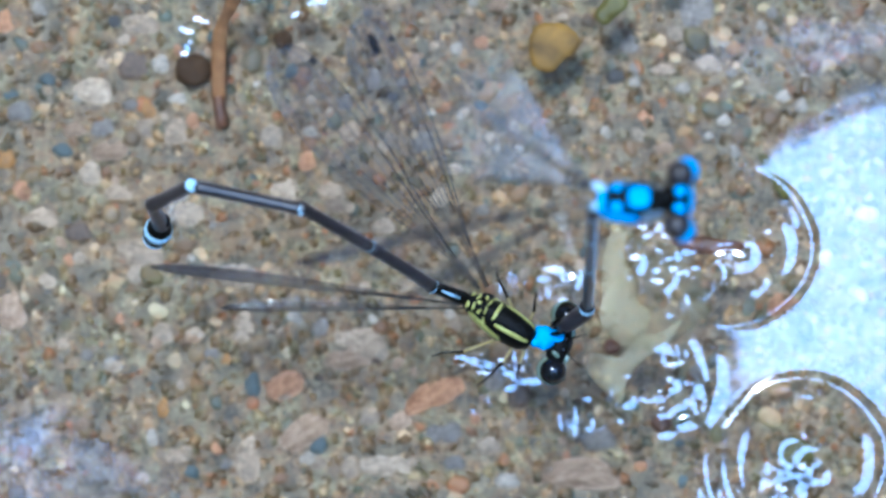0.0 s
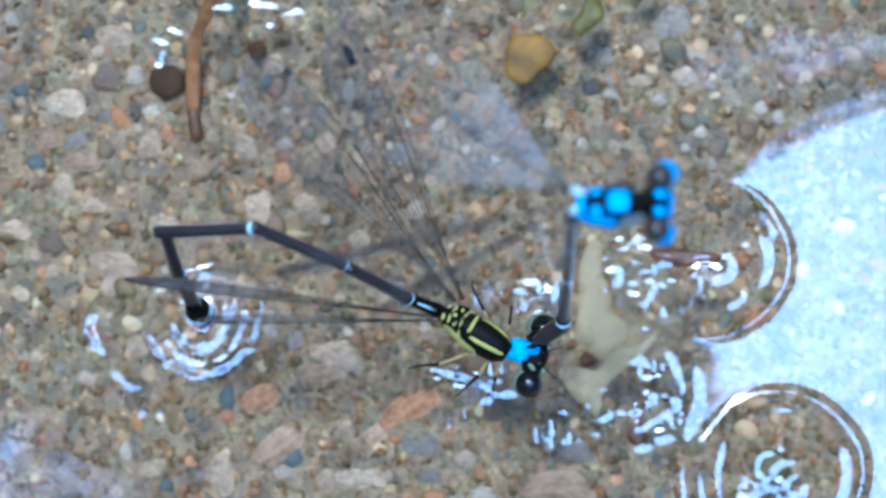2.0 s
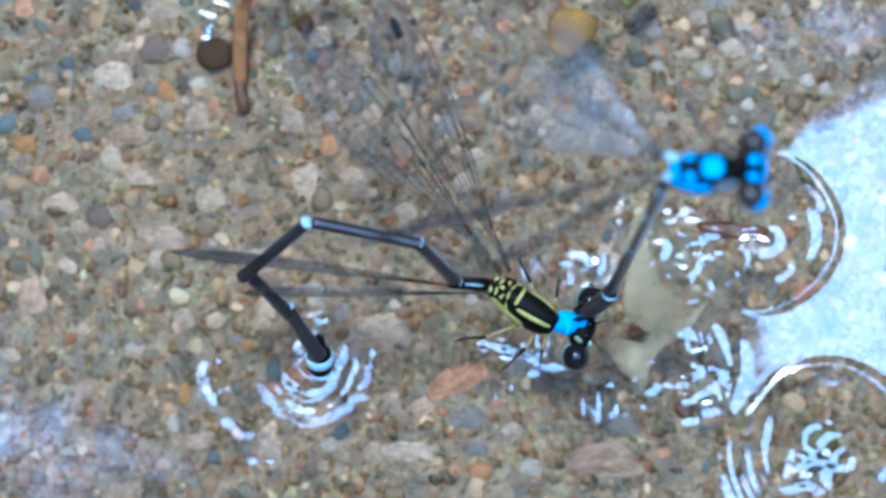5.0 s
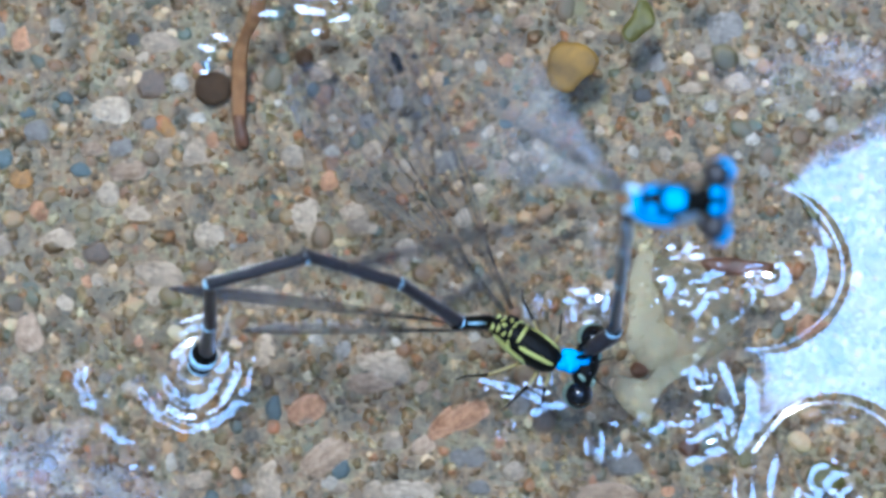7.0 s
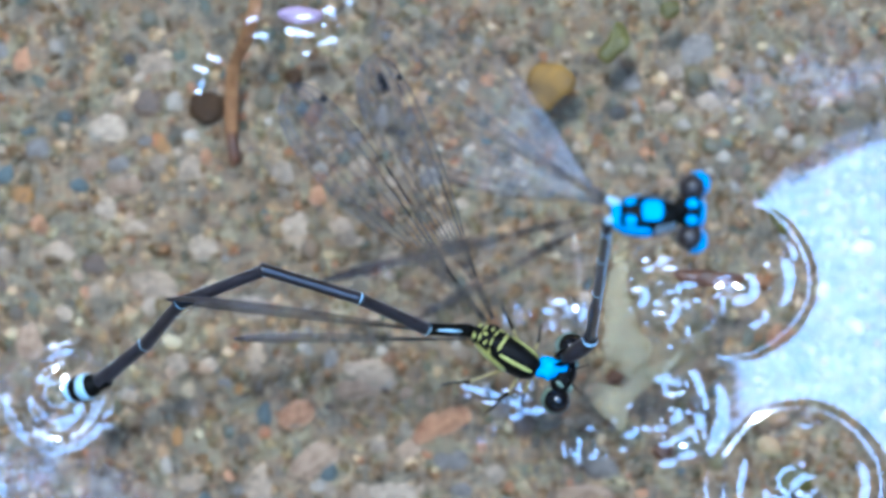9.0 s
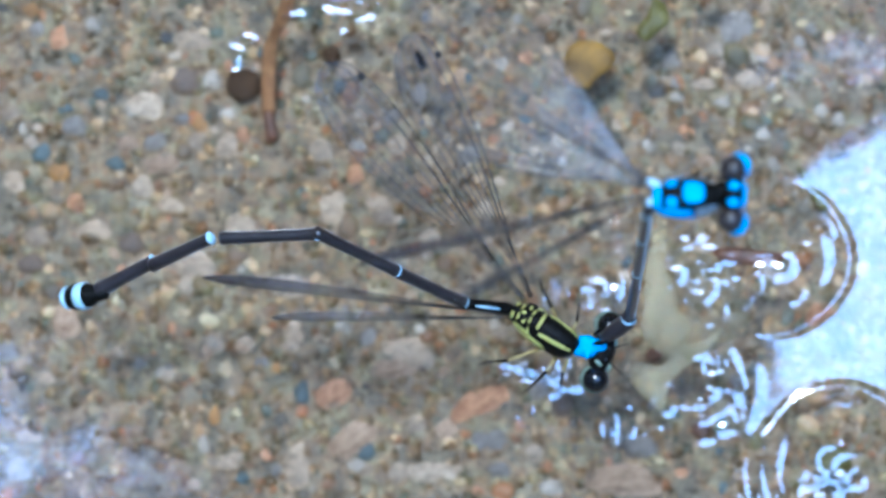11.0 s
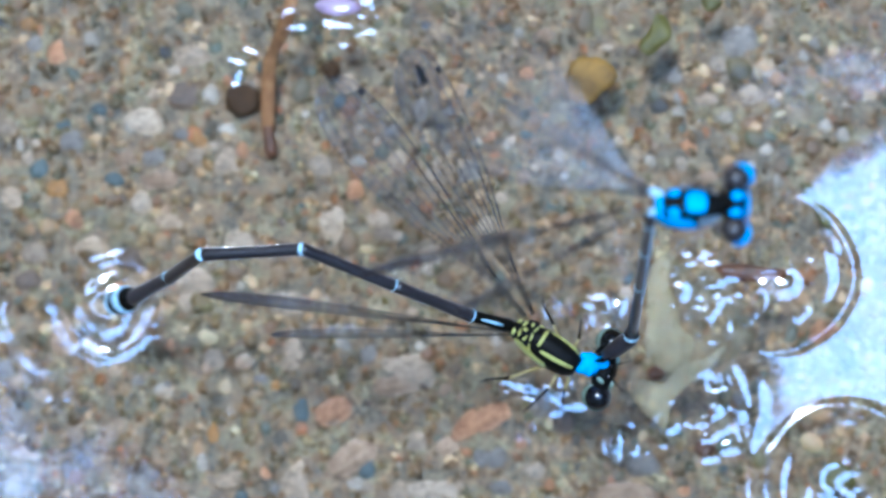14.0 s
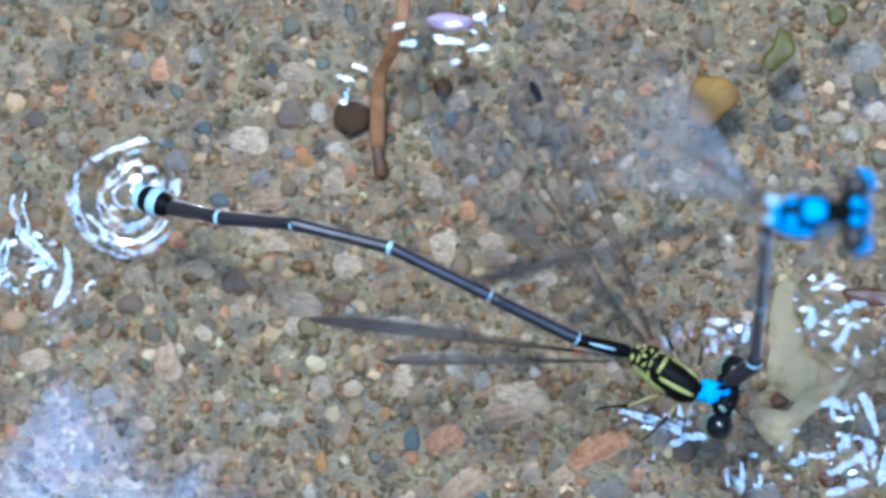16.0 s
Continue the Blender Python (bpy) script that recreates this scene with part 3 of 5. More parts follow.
def make_female():
    """The egg-laying damselfly, its x axis from tail to head."""
    ob = thing("damselfly", "black and yellow-green damselfly laying eggs on wet concrete", "damselfly", group="damselfly pair")
    root = Vector(((822 - 784) * GRID, -(528 - 441) * GRID, 3.4 * MM))
    ob.location = root
    frame_m = Euler((0, 0, radians(-33))).to_matrix().to_4x4()

    def profile(a):
        x = 0.1 + 4.75 * a
        swell = math.sin(math.pi * (a * 0.63 + 0.12)) * (1 if a < 0.9 else 1 - (a - 0.9) * 3.5)
        return x, 0.05 + 0.2 * a, 0.12 + 0.95 * swell, 0.2 + 1.1 * swell
    f0 = surface(profile)
    rolled = frame_m @ Euler((radians(-20), 0, 0)).to_matrix().to_4x4()
    f = lambda a, phi, off=0.0: rolled @ f0(a, phi, off)
    thorax = part("thorax", body(f), BLACK, ob, "black thorax with yellow-green stripes")
    for side in (1, -1):
        part("stripe", marking(f, 0.47, 0.96, side * 34, side * 49, 0.04, skew=-side * 6), YELLOW, thorax, "yellow-green shoulder stripe")
        part("flank", marking(f, 0.1, 0.66, side * 68, side * 122, 0.05, skew=side * 14), YELLOW, thorax, "yellow-green flank")
        for a0, a1, p0, p1, high, lean in ((0.02, 0.075, 26, 84, 0.1, 20), (0.1, 0.145, 14, 52, 0.15, 30), (0.185, 0.235, 30, 76, 0.15, -26), (0.265, 0.3, 6, 34, 0.14, 18), (0.3, 0.36, 52, 70, 0.1, 24)):
            part("wing_root", marking(f, a0, a1, side * p0, side * p1, high, skew=side * lean), YELLOW, thorax, "yellow-green bar at the wing base")
        part("wing_hinge", marking(f, 0.12, 0.3, side * 44, side * 52, 0.3), BLACK, thorax)
    part("crest", marking(f, 0.395, 0.44, -38, 52, 0.06), YELLOW, thorax, "pale cross bar behind the shoulders")
    part("back_plate", marking(f, 0.13, 0.19, -10, 8, 0.1), YELLOW, thorax)
    # neck shield, blue, under the clasp of the male
    bm = ball((5.35, 0.65, 0.2), 0.75, 0.75, 0.62, turn=20)
    ball((5.95, 1.15, 0.35), 0.5, 0.4, 0.38, turn=20, bm=bm)
    ball((5.0, 0.9, 0.45), 0.42, 0.3, 0.35, bm=bm)
    ball((5.0, 0.15, 0.4), 0.4, 0.35, 0.4, bm=bm)
    ball((5.6, 0.45, 0.55), 0.22, 0.5, 0.25, turn=15, bm=bm)
    bm.transform(frame_m)
    part("neck_shield", bm, BLUE, ob, "sky blue neck shield")
    # head, across the body
    hm = frame_m @ Matrix.Translation((6.3 * MM, 0.86 * MM, -0.3 * MM)) @ Euler((0, radians(20), radians(18))).to_matrix().to_4x4()
    bm = ball((0.05, 0, 0), 0.72, 1.75, 0.78)
    ball((0.5, 0, -0.25), 0.5, 0.8, 0.5, bm=bm)
    bm.transform(hm)
    head = part("head", bm, BLACK, ob, "black head with pale spots")
    for side in (1, -1):
        bm = ball((0.05, side * 1.72, 0.0), 0.86, 0.82, 0.92)
        bm.transform(hm)
        part("eye", bm, EYE, head, "glossy black compound eye")
        bm = ball((0.05, side * 1.77, -0.12), 0.97, 0.92, 0.9, lo=1.15, hi=2.9)
        bm.transform(hm)
        part("eye_rim", bm, EYE_RIM, head, "grey-green underside of the eye")
        bm = ball((-0.25, side * 0.7, 0.64), 0.32, 0.15, 0.12, turn=25 * side)
        bm.transform(hm)
        part("head_spot", bm, EYE_RIM, head, "pale green spot beside the eye")
        bm = ball((0.62, side * 0.75, 0.3), 0.2, 0.3, 0.2)
        bm.transform(hm)
        part("cheek_spot", bm, EYE_RIM, head, "pale green spot on the cheek")
        bm = tube([hm @ (Vector(p) * MM) for p in ((0.55, side * 0.45, 0.4), (1.0, side * 0.75, 0.6), (1.5, side * 1.0, 0.6))], [0.07 * MM, 0.04 * MM, 0.02 * MM], seg=5)
        part("feeler", bm, BLACK, head)
    bm = ball((0.8, 0, -0.15), 0.18, 0.55, 0.2)
    bm.transform(hm)
    part("face_band", bm, EYE_RIM, head, "pale band across the face")
    for side in (1, -1):
        bm = ball((0.15, side * 0.35, 0.74), 0.13, 0.13, 0.1)
        bm.transform(hm)
        part("simple_eye", bm, EYE, head)
    # legs: three on each side
    def put(p):
        return frame_m @ Vector(p)
    for pts in ([(4.8, -0.7, -0.5), (5.0, -1.5, -0.7), (5.3, -2.2, -2.0), (5.6, -2.6, -3.4)], [(4.1, -0.8, -0.7), (4.1, -2.0, -0.4), (3.8, -3.6, -2.6), (3.6, -4.2, -3.5)],
                [(3.2, -0.8, -0.8), (1.7, -2.75, -0.2), (0.65, -3.6, -2.4), (0.3, -4.1, -3.5)], [(4.7, 0.7, -0.5), (5.3, 1.5, -0.6), (5.6, 2.3, -2.0), (5.9, 2.6, -3.4)],
                [(4.1, 0.8, -0.7), (4.0, 1.6, -0.3), (3.6, 2.5, -2.0), (3.5, 2.8, -3.5)], [(3.2, 0.8, -0.8), (2.2, 1.5, -0.3), (1.0, 2.2, -1.8), (0.7, 2.6, -3.5)]):
        leg(ob, [put(p) for p in pts], (LEG_YELLOW, BLACK, BLACK), 0.1)
    # wings: two raised to the north-west, two laid along the west
    inner = Matrix.Translation(root).inverted()
    for nm, b, t, chord, w in (("fore_wing", (848, 512, 4.6), (488, 84, 11.0), (-0.75, -0.55, 0.2), 3.6 * MM), ("hind_wing", (862, 508, 4.6), (640, 30, 11.5), (-0.9, -0.3, 0.25), 3.2 * MM),
                               ("fore_wing", (824, 540, 4.4), (266, 472, 9.0), (0.05, 0.14, 1.0), 4.4 * MM), ("hind_wing", (828, 546, 4.0), (390, 545, 6.5), (0.0, 0.14, 1.0), 3.8 * MM)):
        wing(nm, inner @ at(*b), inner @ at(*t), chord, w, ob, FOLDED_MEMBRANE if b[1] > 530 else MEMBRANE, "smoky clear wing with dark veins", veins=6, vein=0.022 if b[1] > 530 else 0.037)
    base = part("abdomen_base", tube([Vector((x * MM, 0, 0)) for x in (0, 0.4, 1.2, 2.9, 3.45)], [r * MM for r in (0.38, 0.46, 0.42, 0.39, 0.42)], seg=12), BLACK, ob)
    part("base_line", tube([Vector((x * MM, 0.05 * MM, 0.41 * MM)) for x in (1.0, 1.8, 2.7)], [0.06 * MM, 0.1 * MM, 0.05 * MM], seg=6), PALE_BLUE, base, "pale line on the abdomen base")
    joints = [base]
    for ln, r0, r1 in ((5.8, 0.4, 0.38), (6.6, 0.38, 0.38), (6.4, 0.38, 0.4), (5.1, 0.4, 0.43), (4.4, 0.43, 0.5)):
        joints.append(segment(ob, ln, r0, r1, ring_part=(0.02, 0.012, 0.045, 0.022, 0.02)[len(joints) - 1]))
    tip = part("abdomen_tip", tube([Vector((x * MM, 0, 0)) for x in (-0.9, -0.2, 0.2, 0.8, 1.5, 2.1, 2.5)], [r * MM for r in (0.4, 0.48, 0.7, 0.84, 0.84, 0.66, 0.36)], seg=14), BLACK, ob, "black tip with pale blue bands")
    for x0, x1, r in ((0.6, 1.2, 0.87), (1.85, 2.35, 0.74)):
        part("band", tube([Vector((x * MM, 0, 0)) for x in (x0, (x0 + x1) / 2, x1)], [r * 0.99 * MM, r * MM, r * (0.97 if x0 < 1.5 else 0.8) * MM], seg=14), PALE_BLUE, tip, "pale blue band")
    part("ovipositor", tube([Vector(p) * MM for p in ((1.2, 0, -0.6), (1.9, 0, -0.85), (2.7, 0, -0.7))], [0.12 * MM, 0.16 * MM, 0.05 * MM], seg=6), BLACK, tip)
    joints.append(tip)
    return ob, joints


def make_male():
    """The blue male that holds her by the neck, his x axis from tail to head."""
    ob = thing("damselfly", "bright blue and black damselfly clasping the other by the neck", "damselfly", group="damselfly pair")

    def profile(a):
        x = -2.35 + 3.95 * a
        swell = math.sin(math.pi * min(1, a * 0.88 + 0.08)) ** 0.5
        return x, -0.9, 0.15 + 0.98 * swell, 0.2 + 0.98 * swell
    f0 = surface(profile)
    lean = Matrix.Translation((0, 0, 0.2 * MM)) @ Euler((radians(-20), 0, 0)).to_matrix().to_4x4() @ Matrix.Translation((0, 0, -0.2 * MM))
    f = lambda a, phi, off=0.0: lean @ f0(a, phi, off)
    thorax = part("thorax", body(f), BLACK, ob, "black thorax with bright blue marks")
    part("back_mark", marking(f, 0.45, 0.75, -38, 38, 0.05), BLUE, thorax, "square bright blue mark")
    for side in (1, -1):
        part("rear_mark", marking(f, 0.2, 0.36, side * 18, side * 54, 0.05), BLUE, thorax, "round bright blue mark")
        part("flank", marking(f, 0.08, 0.52 if side > 0 else 0.6, side * (66 if side > 0 else 56), side * 125, 0.06), BLUE, thorax, "bright blue flank")
        part("side_plate", marking(f, 0.5 if side > 0 else 0.62, 0.95, side * 52, side * 125, 0.05), GREY_BLUE, thorax, "grey-blue side of the thorax")
        part("wing_base", ball((-2.25, side * 0.5, -0.35), 0.55, 0.26, 0.24, turn=-side * 22), PALE_BLUE, thorax, "pale wing base")
    part("rear_plate", marking(f, 0.01, 0.13, -95, 80, 0.12), BLUE, thorax, "bright blue rear of the thorax")
    part("neck_shield", ball((1.55, 0, -0.8), 0.5, 0.6, 0.5), BLACK, ob)
    hm = Matrix.Translation((2.2 * MM, -0.2 * MM, -0.75 * MM)) @ Euler((0, radians(12), radians(-4))).to_matrix().to_4x4()
    bm = ball((0, 0, 0), 0.6, 1.5, 0.7)
    bm.transform(hm)
    head = part("head", bm, BLACK, ob, "black and blue head")
    for side in (1, -1):
        for name, c, r, mat, lab in (("eye", (-0.05, 1.42, 0), (0.78, 0.8, 0.8), BROWN_EYE, "dark brown compound eye"), ("eye_rim", (0.3, 1.6, -0.25), (0.74, 0.78, 0.7), BLUE, "blue lower half of the eye"),
                                     ("head_spot", (-0.05, 0.46, 0.5), (0.36, 0.32, 0.28), BLUE, "round bright blue spot")):
            bm = ball((c[0], c[1] * side, c[2]), *r)
            bm.transform(hm)
            part(name, bm, mat, head, lab)
    bm = ball((0.55, 0, -0.15), 0.3, 0.85, 0.4)
    bm.transform(hm)
    part("face_band", bm, BLUE, head, "bright blue face")
    inner = limb(10.78, 2.92, 30.00, -4, 0).inverted()
    for nm, b, t, chord, w in (("fore_wing", (1045, 328, 30.4), (630, -45, 31.0), (0.68, 0.73, 0.14), 3.6 * MM), ("hind_wing", (1040, 335, 30.4), (655, 200, 27.0), (0.4, 0.9, 0.14), 3.4 * MM),
                               ("fore_wing", (1045, 352, 30.0), (520, 470, 30.0), (0.0, 0.22, 1.0), 2.4 * MM), ("hind_wing", (1040, 360, 29.8), (690, 545, 29.0), (0.0, 0.22, 1.0), 2.2 * MM)):
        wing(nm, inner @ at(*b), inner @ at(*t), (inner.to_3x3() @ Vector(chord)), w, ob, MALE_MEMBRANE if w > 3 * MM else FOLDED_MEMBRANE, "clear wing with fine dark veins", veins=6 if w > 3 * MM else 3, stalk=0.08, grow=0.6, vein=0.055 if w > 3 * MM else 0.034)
    for side in (1, -1):
        for pts in ([(1.3, 0.7, -1.6), (1.9, 1.0, -2.6), (1.5, 0.7, -3.8), (1.3, 0.5, -4.3)], [(0.7, 0.7, -1.7), (1.1, 1.0, -2.8), (0.5, 0.8, -4.0), (0.3, 0.6, -4.6)],
                    [(0.1, 0.7, -1.7), (0.3, 1.0, -2.9), (-0.6, 0.8, -4.3), (-0.9, 0.6, -4.9)]):
            leg(ob, [Vector((x, y * side, z)) for x, y, z in pts], (BLACK, BLACK, BLACK), 0.08)
    # long abdomen in one stiff piece, hung from the rear of the thorax
    n = 14
    ab = part("abdomen", tube([Vector((24.4 * i / n * MM, 0, 0)) for i in range(n + 1)], [(0.36 if i == 0 else 0.27 if i < 10 else 0.34) * MM for i in range(n + 1)], seg=12), DARK, ob, "long slender dark abdomen")
    for i in (1, 4, 8, 12):
        x = 24.4 * i / n
        part("pale_ring", tube([Vector((x + d, 0, 0)) * MM for d in (0, 0.1, 0.25)], [0.29 * MM, 0.325 * MM, 0.29 * MM], seg=12), PALE_BLUE, ab, "pale blue joint ring")
    part("belly_line", tube([Vector((x, 0.22, 0)) * MM for x in (1.5, 8, 15, 24.4 - 1.0)], 0.12 * MM, seg=6), PALE_BLUE, ab, "pale blue line along the belly")
    return ob, ab


female, segments = make_female()
male, male_abdomen = make_male()


def make_clasp():
    """The male's last joints, bent over her neck."""
    pts = [at(1040, 541, 6.2), at(1036, 552, 5.6), at(1022, 562, 5.2), at(1005, 574, 4.9), at(990, 582, 4.6)]
    bm = tube(pts, [0.46 * MM, 0.52 * MM, 0.56 * MM, 0.5 * MM, 0.34 * MM], seg=12)
    ob = part("clasping_tail", bm, DARK, female, "dark tail claspers gripping the neck")
    for dv in (-9, 8):
        part("clasper", tube([at(1000, 576 + dv, 4.9), at(985, 580 + dv * 1.3, 4.5), at(974, 586 + dv * 0.8, 4.2)], [0.2 * MM, 0.17 * MM, 0.06 * MM], seg=6), BLACK, ob)
    part("pale_ring", tube([at(1039, 545, 6.05), at(1038.5, 548, 5.9)], 0.5 * MM, seg=12), PALE_BLUE, ob, "pale blue joint ring")
    ob.matrix_basis = Matrix.Translation(-female.location)
    return ob


make_clasp()


def make_ripple():
    """Rings of water that travel with her tail."""
    us = np.arange(-225, 226, 4.0)
    uu, vv = np.meshgrid(us, us)
    bu, bv = uu + 7 * np.sin(vv / 38 + 1) + 4 * np.sin(uu / 27), vv + 7 * np.sin(uu / 34) + 4 * np.sin(vv / 29 + 2)
    d = np.hypot(bu, bv)
    ang = np.arctan2(bv, bu)
    fade = np.exp(-((d / 120) ** 6))
    lobes = 0.25 + 0.75 * np.clip(0.55 + 0.5 * np.sin(ang + 0.3) + 0.45 * np.sin(ang * 3 + 1), 0, 1)
    h = 0.05 * np.cos(d * 2 * math.pi / 44) * fade * lobes + 0.22 * np.exp(-((d / 26) ** 2)) + 0.05 * fade - 0.06
    chop = np.zeros_like(d)
    for a, w, ph in WAVES[:26]:
        chop += np.sin((uu * math.cos(a) + vv * math.sin(a)) * 2 * math.pi / w + ph)
    h *= 1 + 0.07 * np.clip(chop, -5, 5) * (d > 30)
    h += chop / 5 * 0.01 * fade
    side = np.clip(np.sin(ang * 0.5 - 0.35), 0, 1) ** 6
    h += 0.15 * np.exp(-((d - 186) / 22) ** 2) * side
    ob = sheet("ripple", us, us, h, WATER)
    dd = d.ravel()
    wet = (dd < 112) | ((np.abs(dd - 186) < 34) & (side.ravel() > 0.05))
    bm = bmesh.new()
    bm.from_mesh(ob.data)
    bmesh.ops.delete(bm, geom=[v for v in bm.verts if not wet[v.index]], context="VERTS")
    bm.to_mesh(ob.data)
    bm.free()
    # centre on its own origin
    ob.data.transform(Matrix.Translation((784 * GRID, -441 * GRID, 0)))
    ob.visible_shadow = False
    return tagged(ob, "rings of rippled water round the dipping tail", "ripple")


ripple = make_ripple()


# ---- litter ----
def make_litter():
    blade = thing("grass_straw", "orange-brown dry grass straw lying in the water", "straw")
    pts = [at(u, v, z) for u, v, z in ((438, -150, -1.2), (430, -60, -1.0), (414, 0, -2.6), (397, 34, -4.8), (389, 58, -6.2), (387, 120, -7.8), (387, 178, -8.4))]
    part("stem", tube(pts, [0.4 * MM, 0.42 * MM, 0.44 * MM, 0.34 * MM, 0.46 * MM, 0.5 * MM, 0.46 * MM], seg=8, flat=0.18), STRAW, blade)
    part("root_end", tube([at(387, 172, -8.35), at(388, 190, -8.4), at(391, 205, -8.45), at(394, 224, -8.5)], [0.38 * MM, 0.34 * MM, 0.44 * MM, 0.4 * MM], seg=8, flat=0.5), RUST, blade, "rust-brown end of the straw")
    leaf = single("fallen_leaf", flake([(936, 78), (946, 50), (972, 40), (1004, 46), (1024, 66), (1022, 88), (998, 106), (976, 128), (948, 122), (938, 100)], BED + 4.4, 0.22, 1), OCHRE_LEAF, "small ochre leaf scrap floating on the water", "leaf")
    single("seed", flake([(315, 105), (345, 95), (372, 110), (370, 140), (340, 152), (312, 138)], BED + 0.6, 0.5, 2), SEED, "dark brown round seed under the water", "seed", "seeds")
    single("seed", flake([(486, 62), (502, 52), (516, 64), (514, 80), (500, 88), (486, 78)], BED + 0.6, 0.5, 3), SEED, "small dark brown seed under the water", "seed", "seeds")
    single("moss_scrap", flake([(1052, 25), (1070, 0), (1085, -30), (1105, -20), (1110, 10), (1090, 30), (1068, 45)], -4.0, 0.4, 4), MOSS, "olive green scrap of moss", "moss", "moss scraps")
    single("moss_scrap", flake([(1165, -60), (1195, -70), (1200, -45), (1175, -35)], -4.0, 0.4, 5), MOSS, "olive green scrap of moss", "moss", "moss scraps")
    single("moss_scrap", flake([(1342, 276), (1360, 276), (1382, 306), (1398, 345), (1386, 352), (1366, 324)], BED + 0.6, 0.4, 6), MOSS, "olive green scrap of moss", "moss", "moss scraps")
    single("moss_scrap", flake([(1375, 790), (1400, 770), (1430, 785), (1440, 815), (1405, 825), (1380, 815)], -4.0, 0.4, 7), MOSS, "olive green scrap of moss", "moss", "moss scraps")
    single("bark_scrap", flake([(1190, 425), (1230, 418), (1280, 425), (1318, 430), (1310, 445), (1260, 450), (1215, 448)], -0.4, 0.4, 8), RUST, "rust-brown scrap of bark in the water", "bark")
    single("petal_scrap", flake([(470, -48), (500, -60), (545, -52), (552, -36), (515, -28), (482, -34)], -0.2, 0.25, 11), LILAC, "pale lilac petal scrap in the water", "petal")
    single("seed", flake([(652, 62), (664, 66), (672, 86), (664, 94), (654, 80)], BED + 0.5, 0.35, 12), BLACK, "small black seed under the water", "seed", "seeds")
    single("bark_scrap", flake([(1070, 606), (1084, 600), (1098, 610), (1096, 622), (1080, 628), (1068, 618)], BED + 0.6, 0.35, 13), RUST, "rust-brown scrap of bark beside the petal", "bark")
    single("bark_scrap", flake([(1150, 745), (1175, 735), (1190, 752), (1165, 765)], BED + 0.5, 0.35, 14), RUST, "small rust-brown scrap of bark in the water", "bark")
    skin = thing("petal", "pale yellowish translucent petal lying in the water", "petal")
    part("blade", flake([(1064, 500), (1070, 440), (1088, 404), (1108, 410), (1104, 450), (1122, 490), (1128, 530), (1152, 556), (1138, 600), (1100, 612), (1074, 590), (1060, 560), (1066, 530)], -2.4, 0.22, 9), SKIN, skin)
    part("margin", flake([(1110, 425), (1180, 430), (1240, 470), (1262, 540), (1235, 575), (1180, 612), (1140, 622), (1130, 560), (1120, 500)], -2.7, 0.15, 19), THIN_SKIN, skin, "thin olive part of the petal")
    part("lobe", flake([(1036, 648), (1044, 622), (1062, 632), (1084, 640), (1106, 622), (1130, 596), (1176, 586), (1212, 560), (1176, 612), (1134, 640), (1110, 672), (1100, 716), (1080, 700), (1052, 676)], -2.3, 0.22, 10), SKIN, skin)
    return leaf


fallen_leaf = make_litter()


# ---- stones: u, v, half length, half width, turn ----
def stone_mesh(seed):
    rnd = random.Random(seed)
    bm = bmesh.new()
    bmesh.ops.create_icosphere(bm, subdivisions=2, radius=1.0)
    off = Vector((rnd.uniform(0, 50), rnd.uniform(0, 50), rnd.uniform(0, 50)))
    for v in bm.verts:
        k = 1.06 + 0.36 * noise.noise(v.co * 1.1 + off) + 0.14 * noise.noise(v.co * 2.6 + off)
        v.co = v.co * k
        for ax in (Vector((1, 0.3, 0.2)), Vector((-0.6, 0.8, 0.1)), Vector((0.1, -0.9, 0.3)), Vector((0.2, 0.1, 1))):
            a = (ax + Vector((rnd.uniform(-0.01, 0.01),) * 3)).normalized()
            over = v.co.dot(a) - 0.86
            if over > 0:
                v.co -= a * over * 0.8
    me = mesh_of("pebble", bm)
    return me


STONE_MESHES = {k: [stone_mesh(100 + 7 * i + 31 * j) for i in range(3)] for j, k in enumerate(STONES)}
for k, meshes in STONE_MESHES.items():
    for me in meshes:
        me.materials.append(STONES[k])
pebble_count = [0]


def pebbles(kind, rows):
    for u, v, ru, rv, turn in rows:
        i = pebble_count[0]
        pebble_count[0] += 1
        ob = new("pebble", STONE_MESHES[kind][i % 3])
        p = at(u, v, BED)
        thick = 0.3 * min(ru, rv) * GRID
        ob.matrix_basis = Matrix.LocRotScale((p.x, p.y, (BED + 0.1) * MM - thick * 0.7), Euler((0, 0, radians(turn))), (ru * GRID, rv * GRID, thick))
        ob.parent = ground


pebbles("ochre", [(-43, -13, 17, 11, 0), (10, 279, 20, 22, 0), (263, 195, 13, 18, 30), (289, 723, 11, 18, 0), (401, 636, 9, 13, 0), (1243, 87, 8, 8, 0),
                 (-42, -10, 15, 11, 0), (7, 42, 13, 19, 0), (-111, 81, 8, 13, 0)])
pebbles("pale", [(67, 15, 18, 18, 0), (140, 171, 11, 20, 0), (283, 115, 18, 18, 0), (-59, 202, 9, 15, 0), (314, 176, 18, 11, 0), (-69, 820, 26, 22, 0),
                (268, 774, 13, 20, 0), (523, 564, 15, 13, 0), (896, 853, 26, 15, 0), (549, 233, 15, 11, 0), (763, 199, 10, 8, 20), (837, 5, 11, 9, 0),
                (1121, 146, 15, 11, 0), (1208, 156, 15, 11, 0), (1279, 212, 15, 13, 0), (1254, 240, 9, 8, 0), (1284, 74, 13, 13, 0), (1295, 130, 11, 9, 0)])
